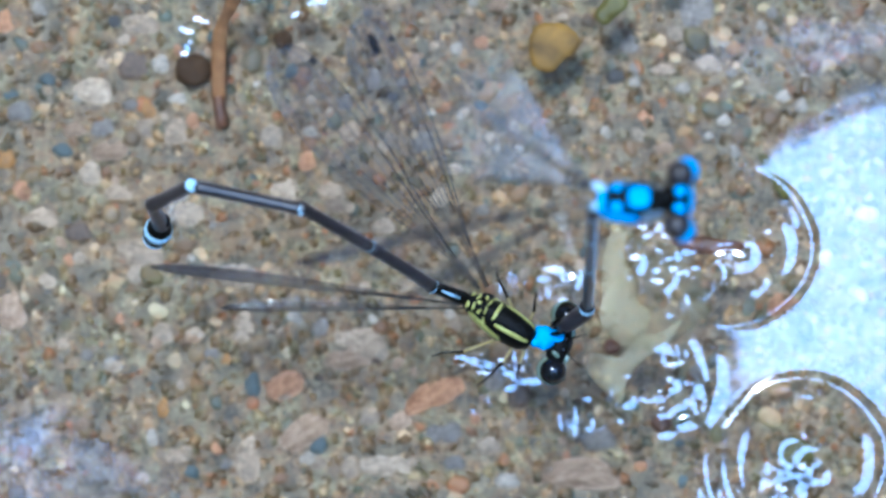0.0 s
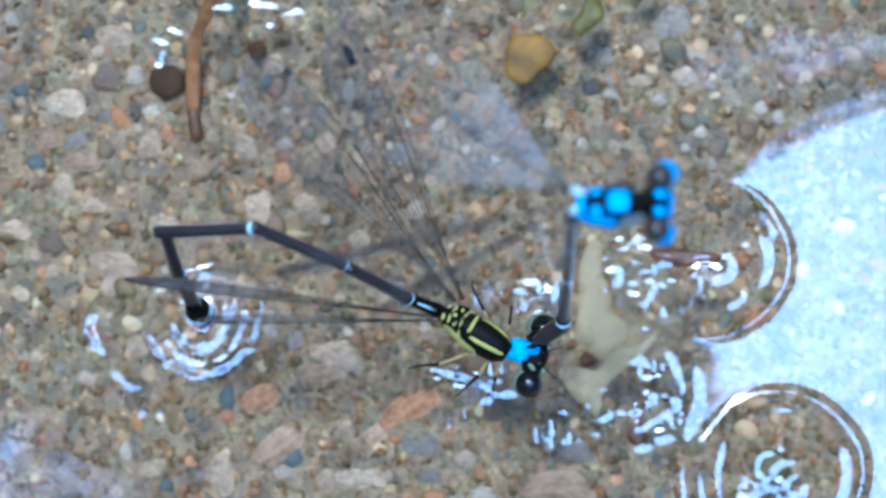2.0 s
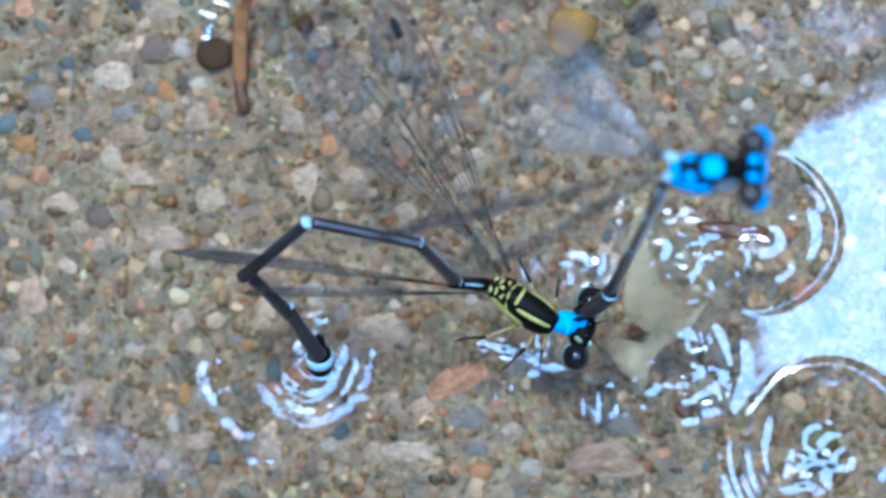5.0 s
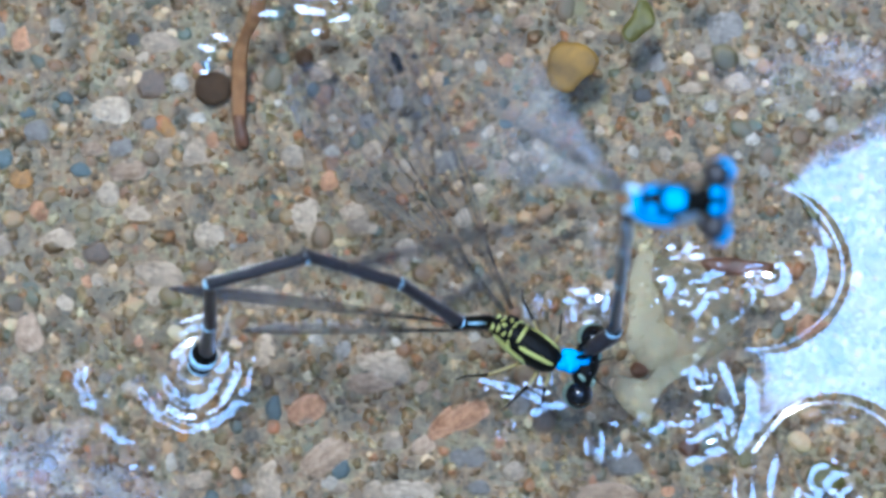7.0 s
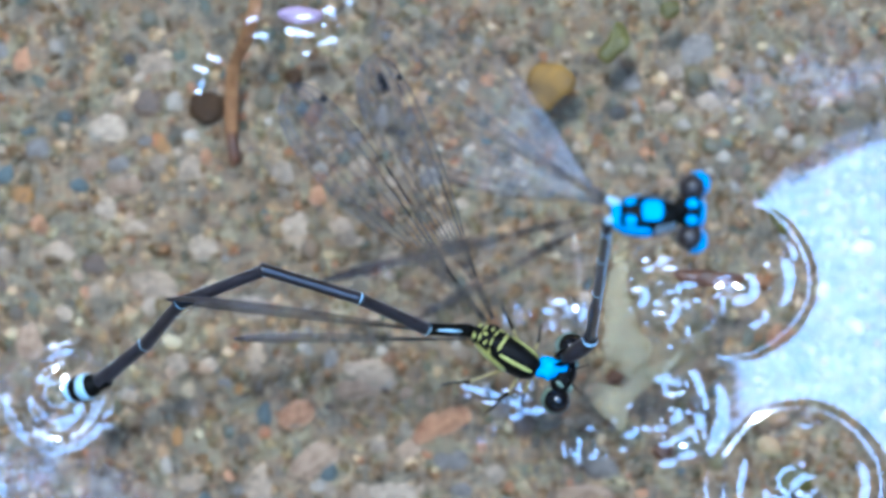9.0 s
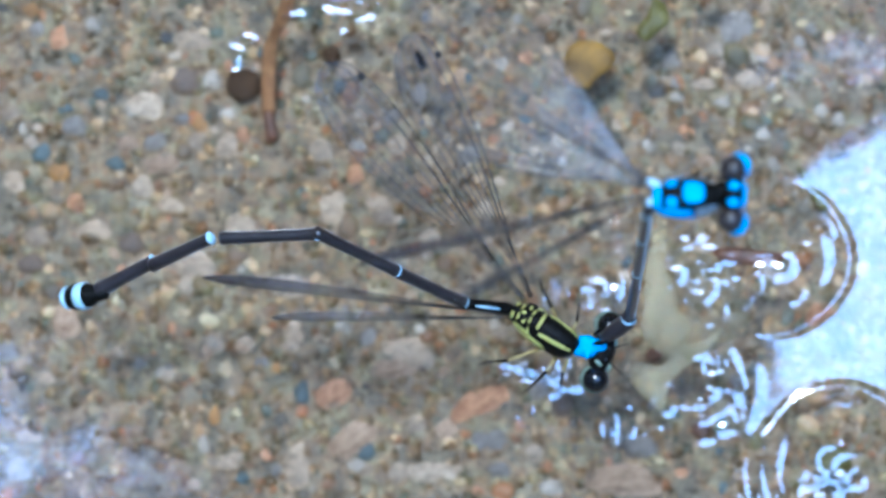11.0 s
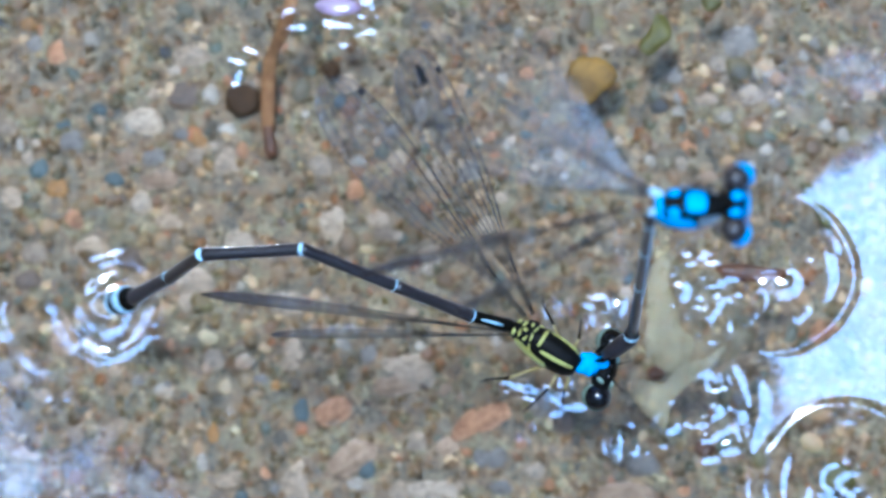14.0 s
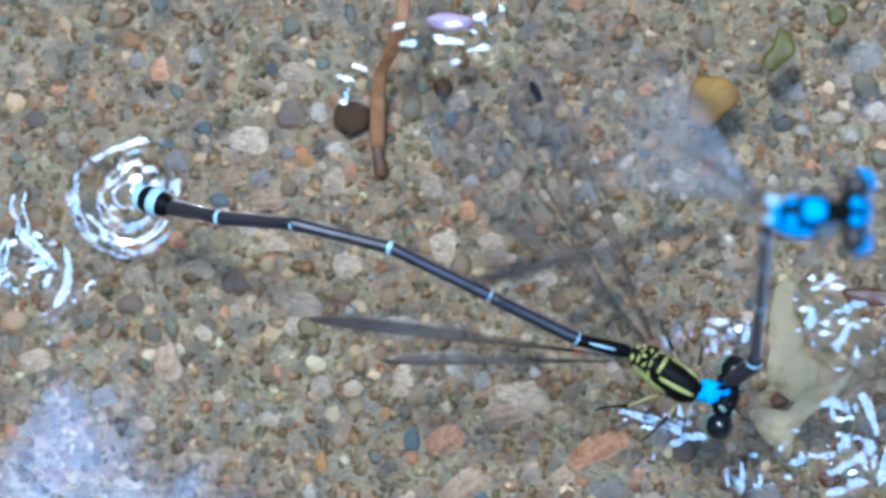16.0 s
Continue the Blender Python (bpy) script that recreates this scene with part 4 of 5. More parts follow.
pebbles("pale", [(1346, 46, 12, 11, 0), (1386, 171, 15, 13, 0), (1417, 187, 15, 13, 0), (1300, 268, 11, 13, 0), (1070, 233, 9, 11, 0), (516, 561, 15, 15, 0),
                (198, 644, 21, 13, 0)])
pebbles("orange", [(8, 39, 18, 24, 0), (340, 215, 13, 15, 0), (38, 333, 15, 22, -20), (1384, 536, 33, 22, 30), (212, 564, 8, 11, 0), (508, 682, 40, 29, 15),
                  (769, 699, 64, 31, 30), (544, 287, 20, 20, 0), (789, 189, 9, 9, 0), (1141, 207, 18, 18, 0), (-170, 71, 19, 11, 20), (46, 340, 17, 19, 0)])
pebbles("cream", [(222, 72, 18, 13, 0), (166, 164, 40, 31, 0), (-30, 202, 10, 9, 0), (-43, 229, 13, 15, 0), (23, 103, 8, 6, 0), (337, 381, 33, 31, 0),
                 (779, 352, 20, 22, 0), (161, 309, 22, 24, 0), (289, 590, 22, 20, 0), (345, 590, 18, 13, 0), (202, 646, 18, 15, 0), (-49, 759, 29, 13, 0),
                 (319, 682, 9, 10, 0), (672, 626, 15, 17, 0), (682, 825, 55, 22, 0), (866, 789, 24, 20, 0), (483, 243, 24, 26, 0), (677, 258, 11, 12, 0)])
pebbles("cream", [(804, 299, 15, 11, 0), (682, 401, 24, 18, 0), (1194, 59, 20, 18, 0), (1254, 115, 24, 20, 0), (1131, 236, 15, 22, 0), (1223, 194, 8, 8, 0),
                 (1427, 133, 13, 9, 0), (998, 31, 13, 9, 0), (1014, 197, 11, 9, 0), (-160, 159, 15, 19, 0), (501, 340, 36, 38, 0), (418, 487, 42, 25, 0),
                 (242, 487, 21, 25, 0), (85, 497, 19, 17, 0)])
pebbles("tan", [(248, 44, 39, 24, 0), (84, 161, 11, 9, 0), (258, 229, 24, 20, 0), (309, 233, 35, 35, 0), (503, 370, 40, 36, 0), (248, 452, 55, 29, -20),
               (-74, 299, 22, 26, 0), (69, 391, 38, 22, 10), (-33, 401, 29, 20, 0), (212, 340, 29, 20, 0), (-18, 656, 24, 13, 0), (309, 810, 26, 13, 0),
               (253, 845, 13, 11, 0), (437, 820, 38, 49, 0), (43, 723, 15, 20, 0), (620, 600, 38, 24, 0), (559, 820, 20, 13, 0), (620, 830, 22, 24, 0)])
pebbles("tan", [(651, 738, 26, 22, 0), (432, 575, 22, 26, 0), (804, 575, 18, 18, 0), (483, 575, 20, 18, 0), (529, 95, 24, 20, 0), (620, 233, 22, 18, 0),
               (830, 21, 9, 9, 0), (600, 360, 29, 22, 0), (1172, 125, 26, 11, 0), (1284, -18, 11, 18, 0), (1478, 534, 44, 26, 20), (585, 340, 28, 19, 0),
               (428, 595, 19, 19, 0), (643, 615, 53, 36, 0), (-82, 174, 21, 17, 0), (-229, 37, 23, 15, 0), (-121, 331, 23, 19, 0), (-209, 546, 32, 21, 0)])
pebbles("dark", [(202, 39, 15, 15, 0), (697, 171, 11, 11, 0), (1090, 136, 18, 15, 0), (-96, -17, 11, 8, 0)])
pebbles("grey", [(33, 199, 26, 20, 0), (181, 225, 26, 20, 0), (232, 185, 15, 11, 0), (-33, 23, 15, 15, 0), (375, 626, 15, 11, 0), (876, 672, 22, 22, 0),
                (804, 820, 22, 15, 0), (784, 769, 44, 29, 0), (569, 580, 18, 20, 0), (1060, 779, 33, 22, 0), (610, 181, 15, 15, 0), (661, 141, 15, 22, 0),
                (712, 146, 11, 11, 0), (748, 253, 24, 22, 0), (1233, 23, 40, 40, 0), (1366, 23, 11, 11, 0), (1162, 49, 11, 11, 0), (1116, 84, 18, 13, 0)])
pebbles("grey", [(-91, 605, 28, 21, 0)])
pebbles("teal", [(84, 141, 15, 13, 0), (18, 166, 18, 13, 0), (-23, 248, 20, 18, 0), (110, 266, 20, 15, 0), (447, 682, 15, 24, 0), (564, 787, 18, 20, 0)])
pebbles("pink", [(132, 229, 24, 15, 0), (197, 268, 38, 20, 0), (18, 549, 29, 40, 0), (1335, 679, 57, 26, 10), (146, 753, 20, 13, 0), (610, 636, 55, 24, 10),
                (503, 692, 15, 18, 0), (539, 769, 66, 31, 28), (707, 746, 26, 18, 20), (1019, 842, 97, 33, -3), (735, 110, 18, 15, 0), (786, 161, 9, 18, 0),
                (881, 8, 20, 13, 0), (901, 112, 10, 9, 0), (794, 248, 18, 13, 0), (1080, 207, 7, 7, 0), (1177, 263, 20, 11, 0), (340, 595, 17, 15, 0)])
pebbles("brown", [(237, 113, 33, 33, 0), (140, 411, 24, 20, 0), (917, 697, 22, 29, 0), (-209, 125, 21, 19, 0), (-42, 448, 25, 19, 0)])


def scatter_pebbles():
    """The smaller pebbles between the large ones, where the insects are."""
    rnd = random.Random(21)
    kinds = ("tan", "cream", "grey", "pink", "pale", "brown", "tan", "orange", "teal", "cream")
    for k in range(120):
        r = rnd.uniform(7, 15)
        pebbles(kinds[k % 10], [(rnd.uniform(100, 1250), rnd.uniform(60, 860), r, r * rnd.uniform(0.65, 1.0), rnd.uniform(0, 180))])


scatter_pebbles()


def make_gravel():
    """Countless small grains and rounded chips bedded in the mortar, joined."""
    rnd = np.random.RandomState(11)
    bm = bmesh.new()
    bmesh.ops.create_icosphere(bm, subdivisions=1, radius=1.0)
    coarse = np.array([v.co for v in bm.verts]), np.array([[v.index for v in f.verts] for f in bm.faces])
    bm.free()
    bm = bmesh.new()
    bmesh.ops.create_icosphere(bm, subdivisions=2, radius=1.0)
    round_ = np.array([v.co for v in bm.verts]), np.array([[v.index for v in f.verts] for f in bm.faces])
    bm.free()
    for name, label, mat, n, (ball_co, tri), middle, spread, least, most, wild, sink in (
            ("gravel", "fine mixed gravel grains bedded in wet concrete", GRAIN, 26000, coarse, 4.8, 0.5, 2.4, 14, 0.3, 0.08),
            ("stone_chips", "rounded tan, cream and grey stone chips bedded in wet concrete", CHIP, 2200, round_, 10.5, 0.36, 6, 22, 0.09, 0.1)):
        co, faces, base = [], [], 0
        size = np.clip(rnd.lognormal(math.log(middle), spread, n), least, most)
        u, v = rnd.uniform(-420, 1820, n), rnd.uniform(-240, 1120, n)
        spread_out = (1 - BED / EYE_HEIGHT)
        for i in range(n):
            a = rnd.uniform(0, 6.28)
            lump = rnd.uniform(-1, 1, (3, 3))
            q = ball_co * (1 + wild * np.sin(ball_co @ lump.T * 3 + lump[0]).sum(1, keepdims=True) * 0.7)
            q = q * np.array([rnd.uniform(0.85, 1.35), rnd.uniform(0.7, 1.1), 0.2]) * size[i]
            c, s = math.cos(a), math.sin(a)
            x = q[:, 0] * c - q[:, 1] * s + (u[i] - 784) * spread_out
            y = q[:, 0] * s + q[:, 1] * c - (v[i] - 441) * spread_out
            z = q[:, 2] * GRID + bed(u[i], v[i]) * MM - size[i] * GRID * rnd.uniform(0.0, 2 * sink)
            co.append(np.stack([x * GRID, y * GRID, z], -1))
            faces.append(tri + base)
            base += len(ball_co)
        me = bpy.data.meshes.new(name)
        me.from_pydata(np.concatenate(co).tolist(), [], np.concatenate(faces).tolist())
        me.polygons.foreach_set("use_smooth", [True] * len(me.polygons))
        me.materials.append(mat)
        tagged(new(name, me), label, "gravel", kind="stuff")


make_gravel()


def motions():
    """All that moves besides the camera."""
    walk(segments[0], [
        (0, limb(0.12, -0.06, 0.10, -45, 158)), (0.3, limb(0.12, -0.06, 0.10, -45, 158)),
        (0.5, limb(0.12, -0.06, 0.10, -45, 158)), (0.7, limb(0.13, -0.06, 0.10, -45, 158)),
        (1, limb(0.13, -0.06, 0.10, -45, 158)), (1.2, limb(0.13, -0.06, 0.10, -45, 158)),
        (1.5, limb(0.13, -0.06, 0.10, -45, 158)), (1.7, limb(0.14, -0.05, 0.10, -45, 158)),
        (2, limb(0.14, -0.05, 0.10, -45, 158)), (2.2, limb(0.14, -0.05, 0.10, -45, 158)),
        (2.5, limb(0.15, -0.05, 0.10, -46, 163)), (2.7, limb(0.14, -0.06, 0.10, -46, 167)),
        (3, limb(0.11, -0.09, 0.10, -47, 171)), (3.3, limb(0.11, -0.09, 0.10, -47, 172)),
        (3.5, limb(0.10, -0.08, 0.10, -47, 172)), (4, limb(0.10, -0.07, 0.10, -47, 173)),
        (6.3, limb(0.10, -0.10, 0.10, -52, 179)), (6.5, limb(0.10, -0.09, 0.10, -52, 180)),
        (6.7, limb(0.10, -0.07, 0.10, -52, 180)), (7, limb(0.10, -0.04, 0.10, -51, 181)),
        (7.2, limb(0.10, -0.03, 0.10, -43, 179)), (7.5, limb(0.10, -0.02, 0.10, -29, 178)),
        (7.7, limb(0.10, -0.02, 0.10, -29, 178)), (8, limb(0.11, -0.03, 0.10, -29, 178)),
        (8.3, limb(0.11, -0.03, 0.10, -29, 178)), (8.5, limb(0.11, -0.03, 0.10, -28, 178)),
        (9, limb(0.12, -0.04, 0.10, -28, 177)), (9.2, limb(0.12, -0.05, 0.10, -28, 177)),
        (11.3, limb(0.08, -0.05, 0.10, -27, 172)), (11.5, limb(0.08, -0.05, 0.10, -27, 172)),
        (11.8, limb(0.08, -0.05, 0.10, -27, 172)), (12, limb(0.08, -0.05, 0.10, -27, 172)),
        (12.5, limb(0.09, -0.05, 0.10, -27, 171)), (13, limb(0.09, -0.05, 0.10, -27, 171)),
        (13.5, limb(0.09, -0.05, 0.10, -27, 171)), (13.8, limb(0.08, -0.04, 0.10, -27, 171)),
        (14, limb(0.08, -0.04, 0.10, -36, 165)), (14.1, limb(0.08, -0.04, 0.10, -40, 162)),
        (14.2, limb(0.08, -0.04, 0.10, -40, 162)), (14.3, limb(0.08, -0.04, 0.10, -40, 162)),
        (14.5, limb(0.08, -0.04, 0.10, -40, 162)), (14.7, limb(0.07, -0.04, 0.10, -32, 163)),
        (15, limb(0.06, -0.04, 0.10, -15, 164)), (15.3, limb(0.04, -0.03, 0.10, -17, 164)),
        (15.5, limb(0.03, -0.03, 0.10, -17, 165)), (15.7, limb(0.01, -0.02, 0.10, -18, 165)),
        (16, limb(-0.02, -0.02, 0.10, -19, 166)),
    ])
    walk(segments[1], [
        (0, limb(-1.92, 0.75, 2.27, -42, 147)), (0.3, limb(-1.91, 0.75, 2.27, -45, 151)),
        (0.5, limb(-1.91, 0.75, 2.27, -42, 153)), (0.7, limb(-1.91, 0.76, 2.27, -41, 153)),
        (1, limb(-1.91, 0.76, 2.27, -35, 156)), (1.2, limb(-1.91, 0.76, 2.27, -37, 155)),
        (1.5, limb(-1.90, 0.76, 2.27, -44, 154)), (1.7, limb(-1.90, 0.77, 2.27, -38, 156)),
        (2, limb(-1.89, 0.76, 2.27, -44, 152)), (2.2, limb(-1.89, 0.76, 2.27, -41, 155)),
        (2.5, limb(-1.92, 0.56, 2.30, -50, 149)), (2.7, limb(-1.93, 0.43, 2.31, -47, 149)),
        (3, limb(-1.96, 0.24, 2.33, -51, 144)), (3.3, limb(-1.96, 0.23, 2.33, -50, 135)),
        (3.5, limb(-1.97, 0.22, 2.33, -55, 137)), (4, limb(-1.97, 0.21, 2.34, -58, 129)),
        (6.3, limb(-1.77, -0.03, 2.46, -46, 146)), (6.5, limb(-1.77, -0.06, 2.46, -43, 147)),
        (6.7, limb(-1.77, -0.07, 2.46, -41, 142)), (7, limb(-1.77, -0.08, 2.46, -42, 146)),
        (7.2, limb(-2.15, -0.02, 2.23, -57, 144)), (7.5, limb(-2.73, 0.07, 1.71, -56, 141)),
        (7.7, limb(-2.73, 0.07, 1.70, -42, 154)), (8, limb(-2.74, 0.07, 1.68, -40, 154)),
        (8.3, limb(-2.75, 0.07, 1.67, -37, 154)), (8.5, limb(-2.76, 0.07, 1.66, -34, 155)),
        (9, limb(-2.78, 0.08, 1.63, -38, 155)), (9.2, limb(-2.79, 0.07, 1.62, -32, 160)),
        (11.3, limb(-2.82, 0.38, 1.59, -39, 154)), (11.5, limb(-2.81, 0.38, 1.59, -29, 160)),
        (11.8, limb(-2.81, 0.38, 1.59, -15, 168)), (12, limb(-2.81, 0.38, 1.59, -18, 160)),
        (12.5, limb(-2.82, 0.38, 1.59, -18, 158)), (13, limb(-2.82, 0.38, 1.59, -16, 160)),
        (13.5, limb(-2.82, 0.38, 1.59, -19, 160)), (13.8, limb(-2.81, 0.39, 1.59, -21, 161)),
        (14, limb(-2.40, 0.60, 1.98, -31, 158)), (14.1, limb(-2.20, 0.71, 2.12, -36, 157)),
        (14.2, limb(-2.20, 0.71, 2.12, -38, 155)), (14.3, limb(-2.20, 0.71, 2.12, -50, 148)),
        (14.5, limb(-2.21, 0.71, 2.12, -37, 152)), (14.7, limb(-2.56, 0.78, 1.81, -36, 152)),
        (15, limb(-3.08, 0.87, 1.01, -27, 155)), (15.3, limb(-3.08, 0.83, 1.08, -18, 157)),
        (15.5, limb(-3.08, 0.81, 1.12, -12, 157)), (15.7, limb(-3.09, 0.79, 1.16, -19, 153)),
        (16, limb(-3.09, 0.76, 1.22, -15, 154)),
    ])
    walk(segments[2], [
        (0, limb(-5.69, 3.19, 6.26, -45, 150)), (0.3, limb(-5.72, 2.85, 6.62, -40, 151)),
        (0.5, limb(-5.95, 2.82, 6.42, -38, 153)), (0.7, limb(-6.03, 2.86, 6.28, -36, 153)),
        (1, limb(-6.48, 2.76, 5.75, -30, 156)), (1.2, limb(-6.26, 2.80, 5.95, -32, 155)),
        (1.5, limb(-5.74, 2.64, 6.41, -21, 158)), (1.7, limb(-6.28, 2.70, 5.96, -32, 156)),
        (2, limb(-5.68, 2.79, 6.44, -26, 157)), (2.2, limb(-6.02, 2.67, 6.16, -36, 155)),
        (2.5, limb(-5.19, 2.49, 6.77, -12, 166)), (2.7, limb(-5.24, 2.41, 6.50, -3, 172)),
        (3, limb(-4.78, 2.37, 6.67, -2, 171)), (3.3, limb(-4.50, 2.79, 6.65, -3, 167)),
        (3.5, limb(-4.28, 2.45, 6.96, -4, 168)), (4, limb(-3.86, 2.56, 7.15, -7, 170)),
        (6.3, limb(-5.06, 2.24, 6.58, -15, 166)), (6.5, limb(-5.32, 2.30, 6.40, -20, 166)),
        (6.7, limb(-5.16, 2.63, 6.30, -21, 165)), (7, limb(-5.29, 2.27, 6.31, -27, 163)),
        (7.2, limb(-4.80, 1.90, 7.35, -53, 144)), (7.5, limb(-5.32, 2.10, 6.63, -29, 156)),
        (7.7, limb(-6.77, 1.98, 5.72, -37, 154)), (8, limb(-6.89, 2.09, 5.53, -35, 154)),
        (8.3, limb(-7.04, 2.17, 5.30, -32, 154)), (8.5, limb(-7.25, 2.12, 5.01, -29, 155)),
        (9, limb(-6.85, 1.99, 5.16, -13, 163)), (9.2, limb(-7.35, 1.75, 4.71, -27, 160)),
        (11.3, limb(-6.88, 2.39, 5.26, -34, 154)), (11.5, limb(-7.70, 2.16, 4.53, -24, 160)),
        (11.8, limb(-8.57, 1.58, 3.17, -9, 168)), (12, limb(-8.01, 2.29, 3.37, -11, 160)),
        (12.5, limb(-7.94, 2.41, 3.36, -4, 163)), (13, limb(-8.02, 2.32, 3.20, -10, 160)),
        (13.5, limb(-8.00, 2.28, 3.47, -13, 160)), (13.8, limb(-7.99, 2.15, 3.67, -15, 161)),
        (14, limb(-7.13, 2.51, 5.03, -25, 158)), (14.1, limb(-6.61, 2.58, 5.66, -31, 157)),
        (14.2, limb(-6.49, 2.74, 5.81, -32, 155)), (14.3, limb(-5.47, 2.76, 6.78, -46, 148)),
        (14.5, limb(-6.37, 2.94, 5.74, -42, 150)), (14.7, limb(-6.84, 3.05, 5.40, -31, 152)),
        (15, limb(-7.95, 3.11, 3.82, -22, 155)), (15.3, limb(-8.38, 3.07, 2.99, -12, 157)),
        (15.5, limb(-8.54, 3.16, 2.37, -13, 158)), (15.7, limb(-8.11, 3.38, 3.09, -13, 153)),
        (16, limb(-8.30, 3.35, 2.75, -9, 154)),
    ])
    walk(segments[3], [
        (0, limb(-9.53, 5.37, 10.74, -2, 168)), (0.3, limb(-10.10, 5.26, 10.85, 2, 169)),
        (0.5, limb(-10.56, 5.20, 10.42, 3, 171)), (0.7, limb(-10.75, 5.26, 10.13, 4, 171)),
        (1, limb(-11.72, 5.07, 8.99, 10, 177)), (1.2, limb(-11.25, 5.15, 9.41, 15, 176)),
        (1.5, limb(-11.43, 4.95, 8.80, 18, 182)), (1.7, limb(-11.29, 4.92, 9.44, 24, 182)),
        (2, limb(-11.02, 4.99, 9.24, 23, 182)), (2.2, limb(-10.75, 4.85, 9.87, 26, 184)),
        (2.5, limb(-11.59, 4.08, 8.12, 41, 211)), (2.7, limb(-12.06, 3.38, 6.88, 50, 225)),
        (3, limb(-11.49, 3.41, 6.86, 49, 226)), (3.3, limb(-11.09, 4.30, 6.96, 47, 215)),
        (3.5, limb(-10.89, 3.85, 7.47, 48, 222)), (4, limb(-10.52, 3.76, 8.03, 43, 228)),
        (6.3, limb(-11.07, 3.78, 8.29, 21, 208)), (6.5, limb(-11.14, 3.72, 8.53, 19, 209)),
        (6.7, limb(-10.78, 4.11, 8.58, 19, 202)), (7, limb(-10.49, 3.86, 9.08, 15, 195)),
        (7.2, limb(-7.84, 4.10, 12.47, 15, 187)), (7.5, limb(-10.64, 4.47, 9.87, 4, 193)),
        (7.7, limb(-11.41, 4.18, 9.58, 19, 197)), (8, limb(-11.65, 4.43, 9.19, 19, 193)),
        (8.3, limb(-11.96, 4.59, 8.71, 21, 193)), (8.5, limb(-12.39, 4.47, 8.10, 24, 195)),
        (9, limb(-12.65, 3.80, 6.54, 23, 201)), (9.2, limb(-12.59, 3.66, 7.51, 24, 203)),
        (11.3, limb(-11.53, 4.69, 8.73, 14, 181)), (11.5, limb(-13.32, 4.19, 7.17, 7, 182)),
        (11.8, limb(-15.19, 2.96, 4.25, 22, 185)), (12, limb(-13.96, 4.50, 4.66, 17, 192)),
        (12.5, limb(-13.99, 4.29, 3.81, 15, 190)), (13, limb(-13.99, 4.55, 4.30, 17, 192)),
        (13.5, limb(-13.95, 4.47, 4.88, 19, 186)), (13.8, limb(-13.94, 4.17, 5.32, 18, 184)),
        (14, limb(-12.55, 4.71, 7.77, 15, 183)), (14.1, limb(-11.68, 4.74, 8.97, 15, 180)),
        (14.2, limb(-11.41, 5.08, 9.28, 13, 179)), (14.3, limb(-9.22, 5.11, 11.36, 14, 171)),
        (14.5, limb(-10.31, 5.18, 9.86, 1, 171)), (14.7, limb(-11.76, 5.67, 8.78, 1, 170)),
        (15, limb(-13.54, 5.70, 6.29, -7, 168)), (15.3, limb(-14.47, 5.63, 4.42, -12, 163)),
        (15.5, limb(-14.58, 5.63, 3.94, -16, 159)), (15.7, limb(-13.90, 6.37, 4.54, 4, 161)),
        (16, limb(-14.05, 6.16, 3.80, 8, 166)),
    ])
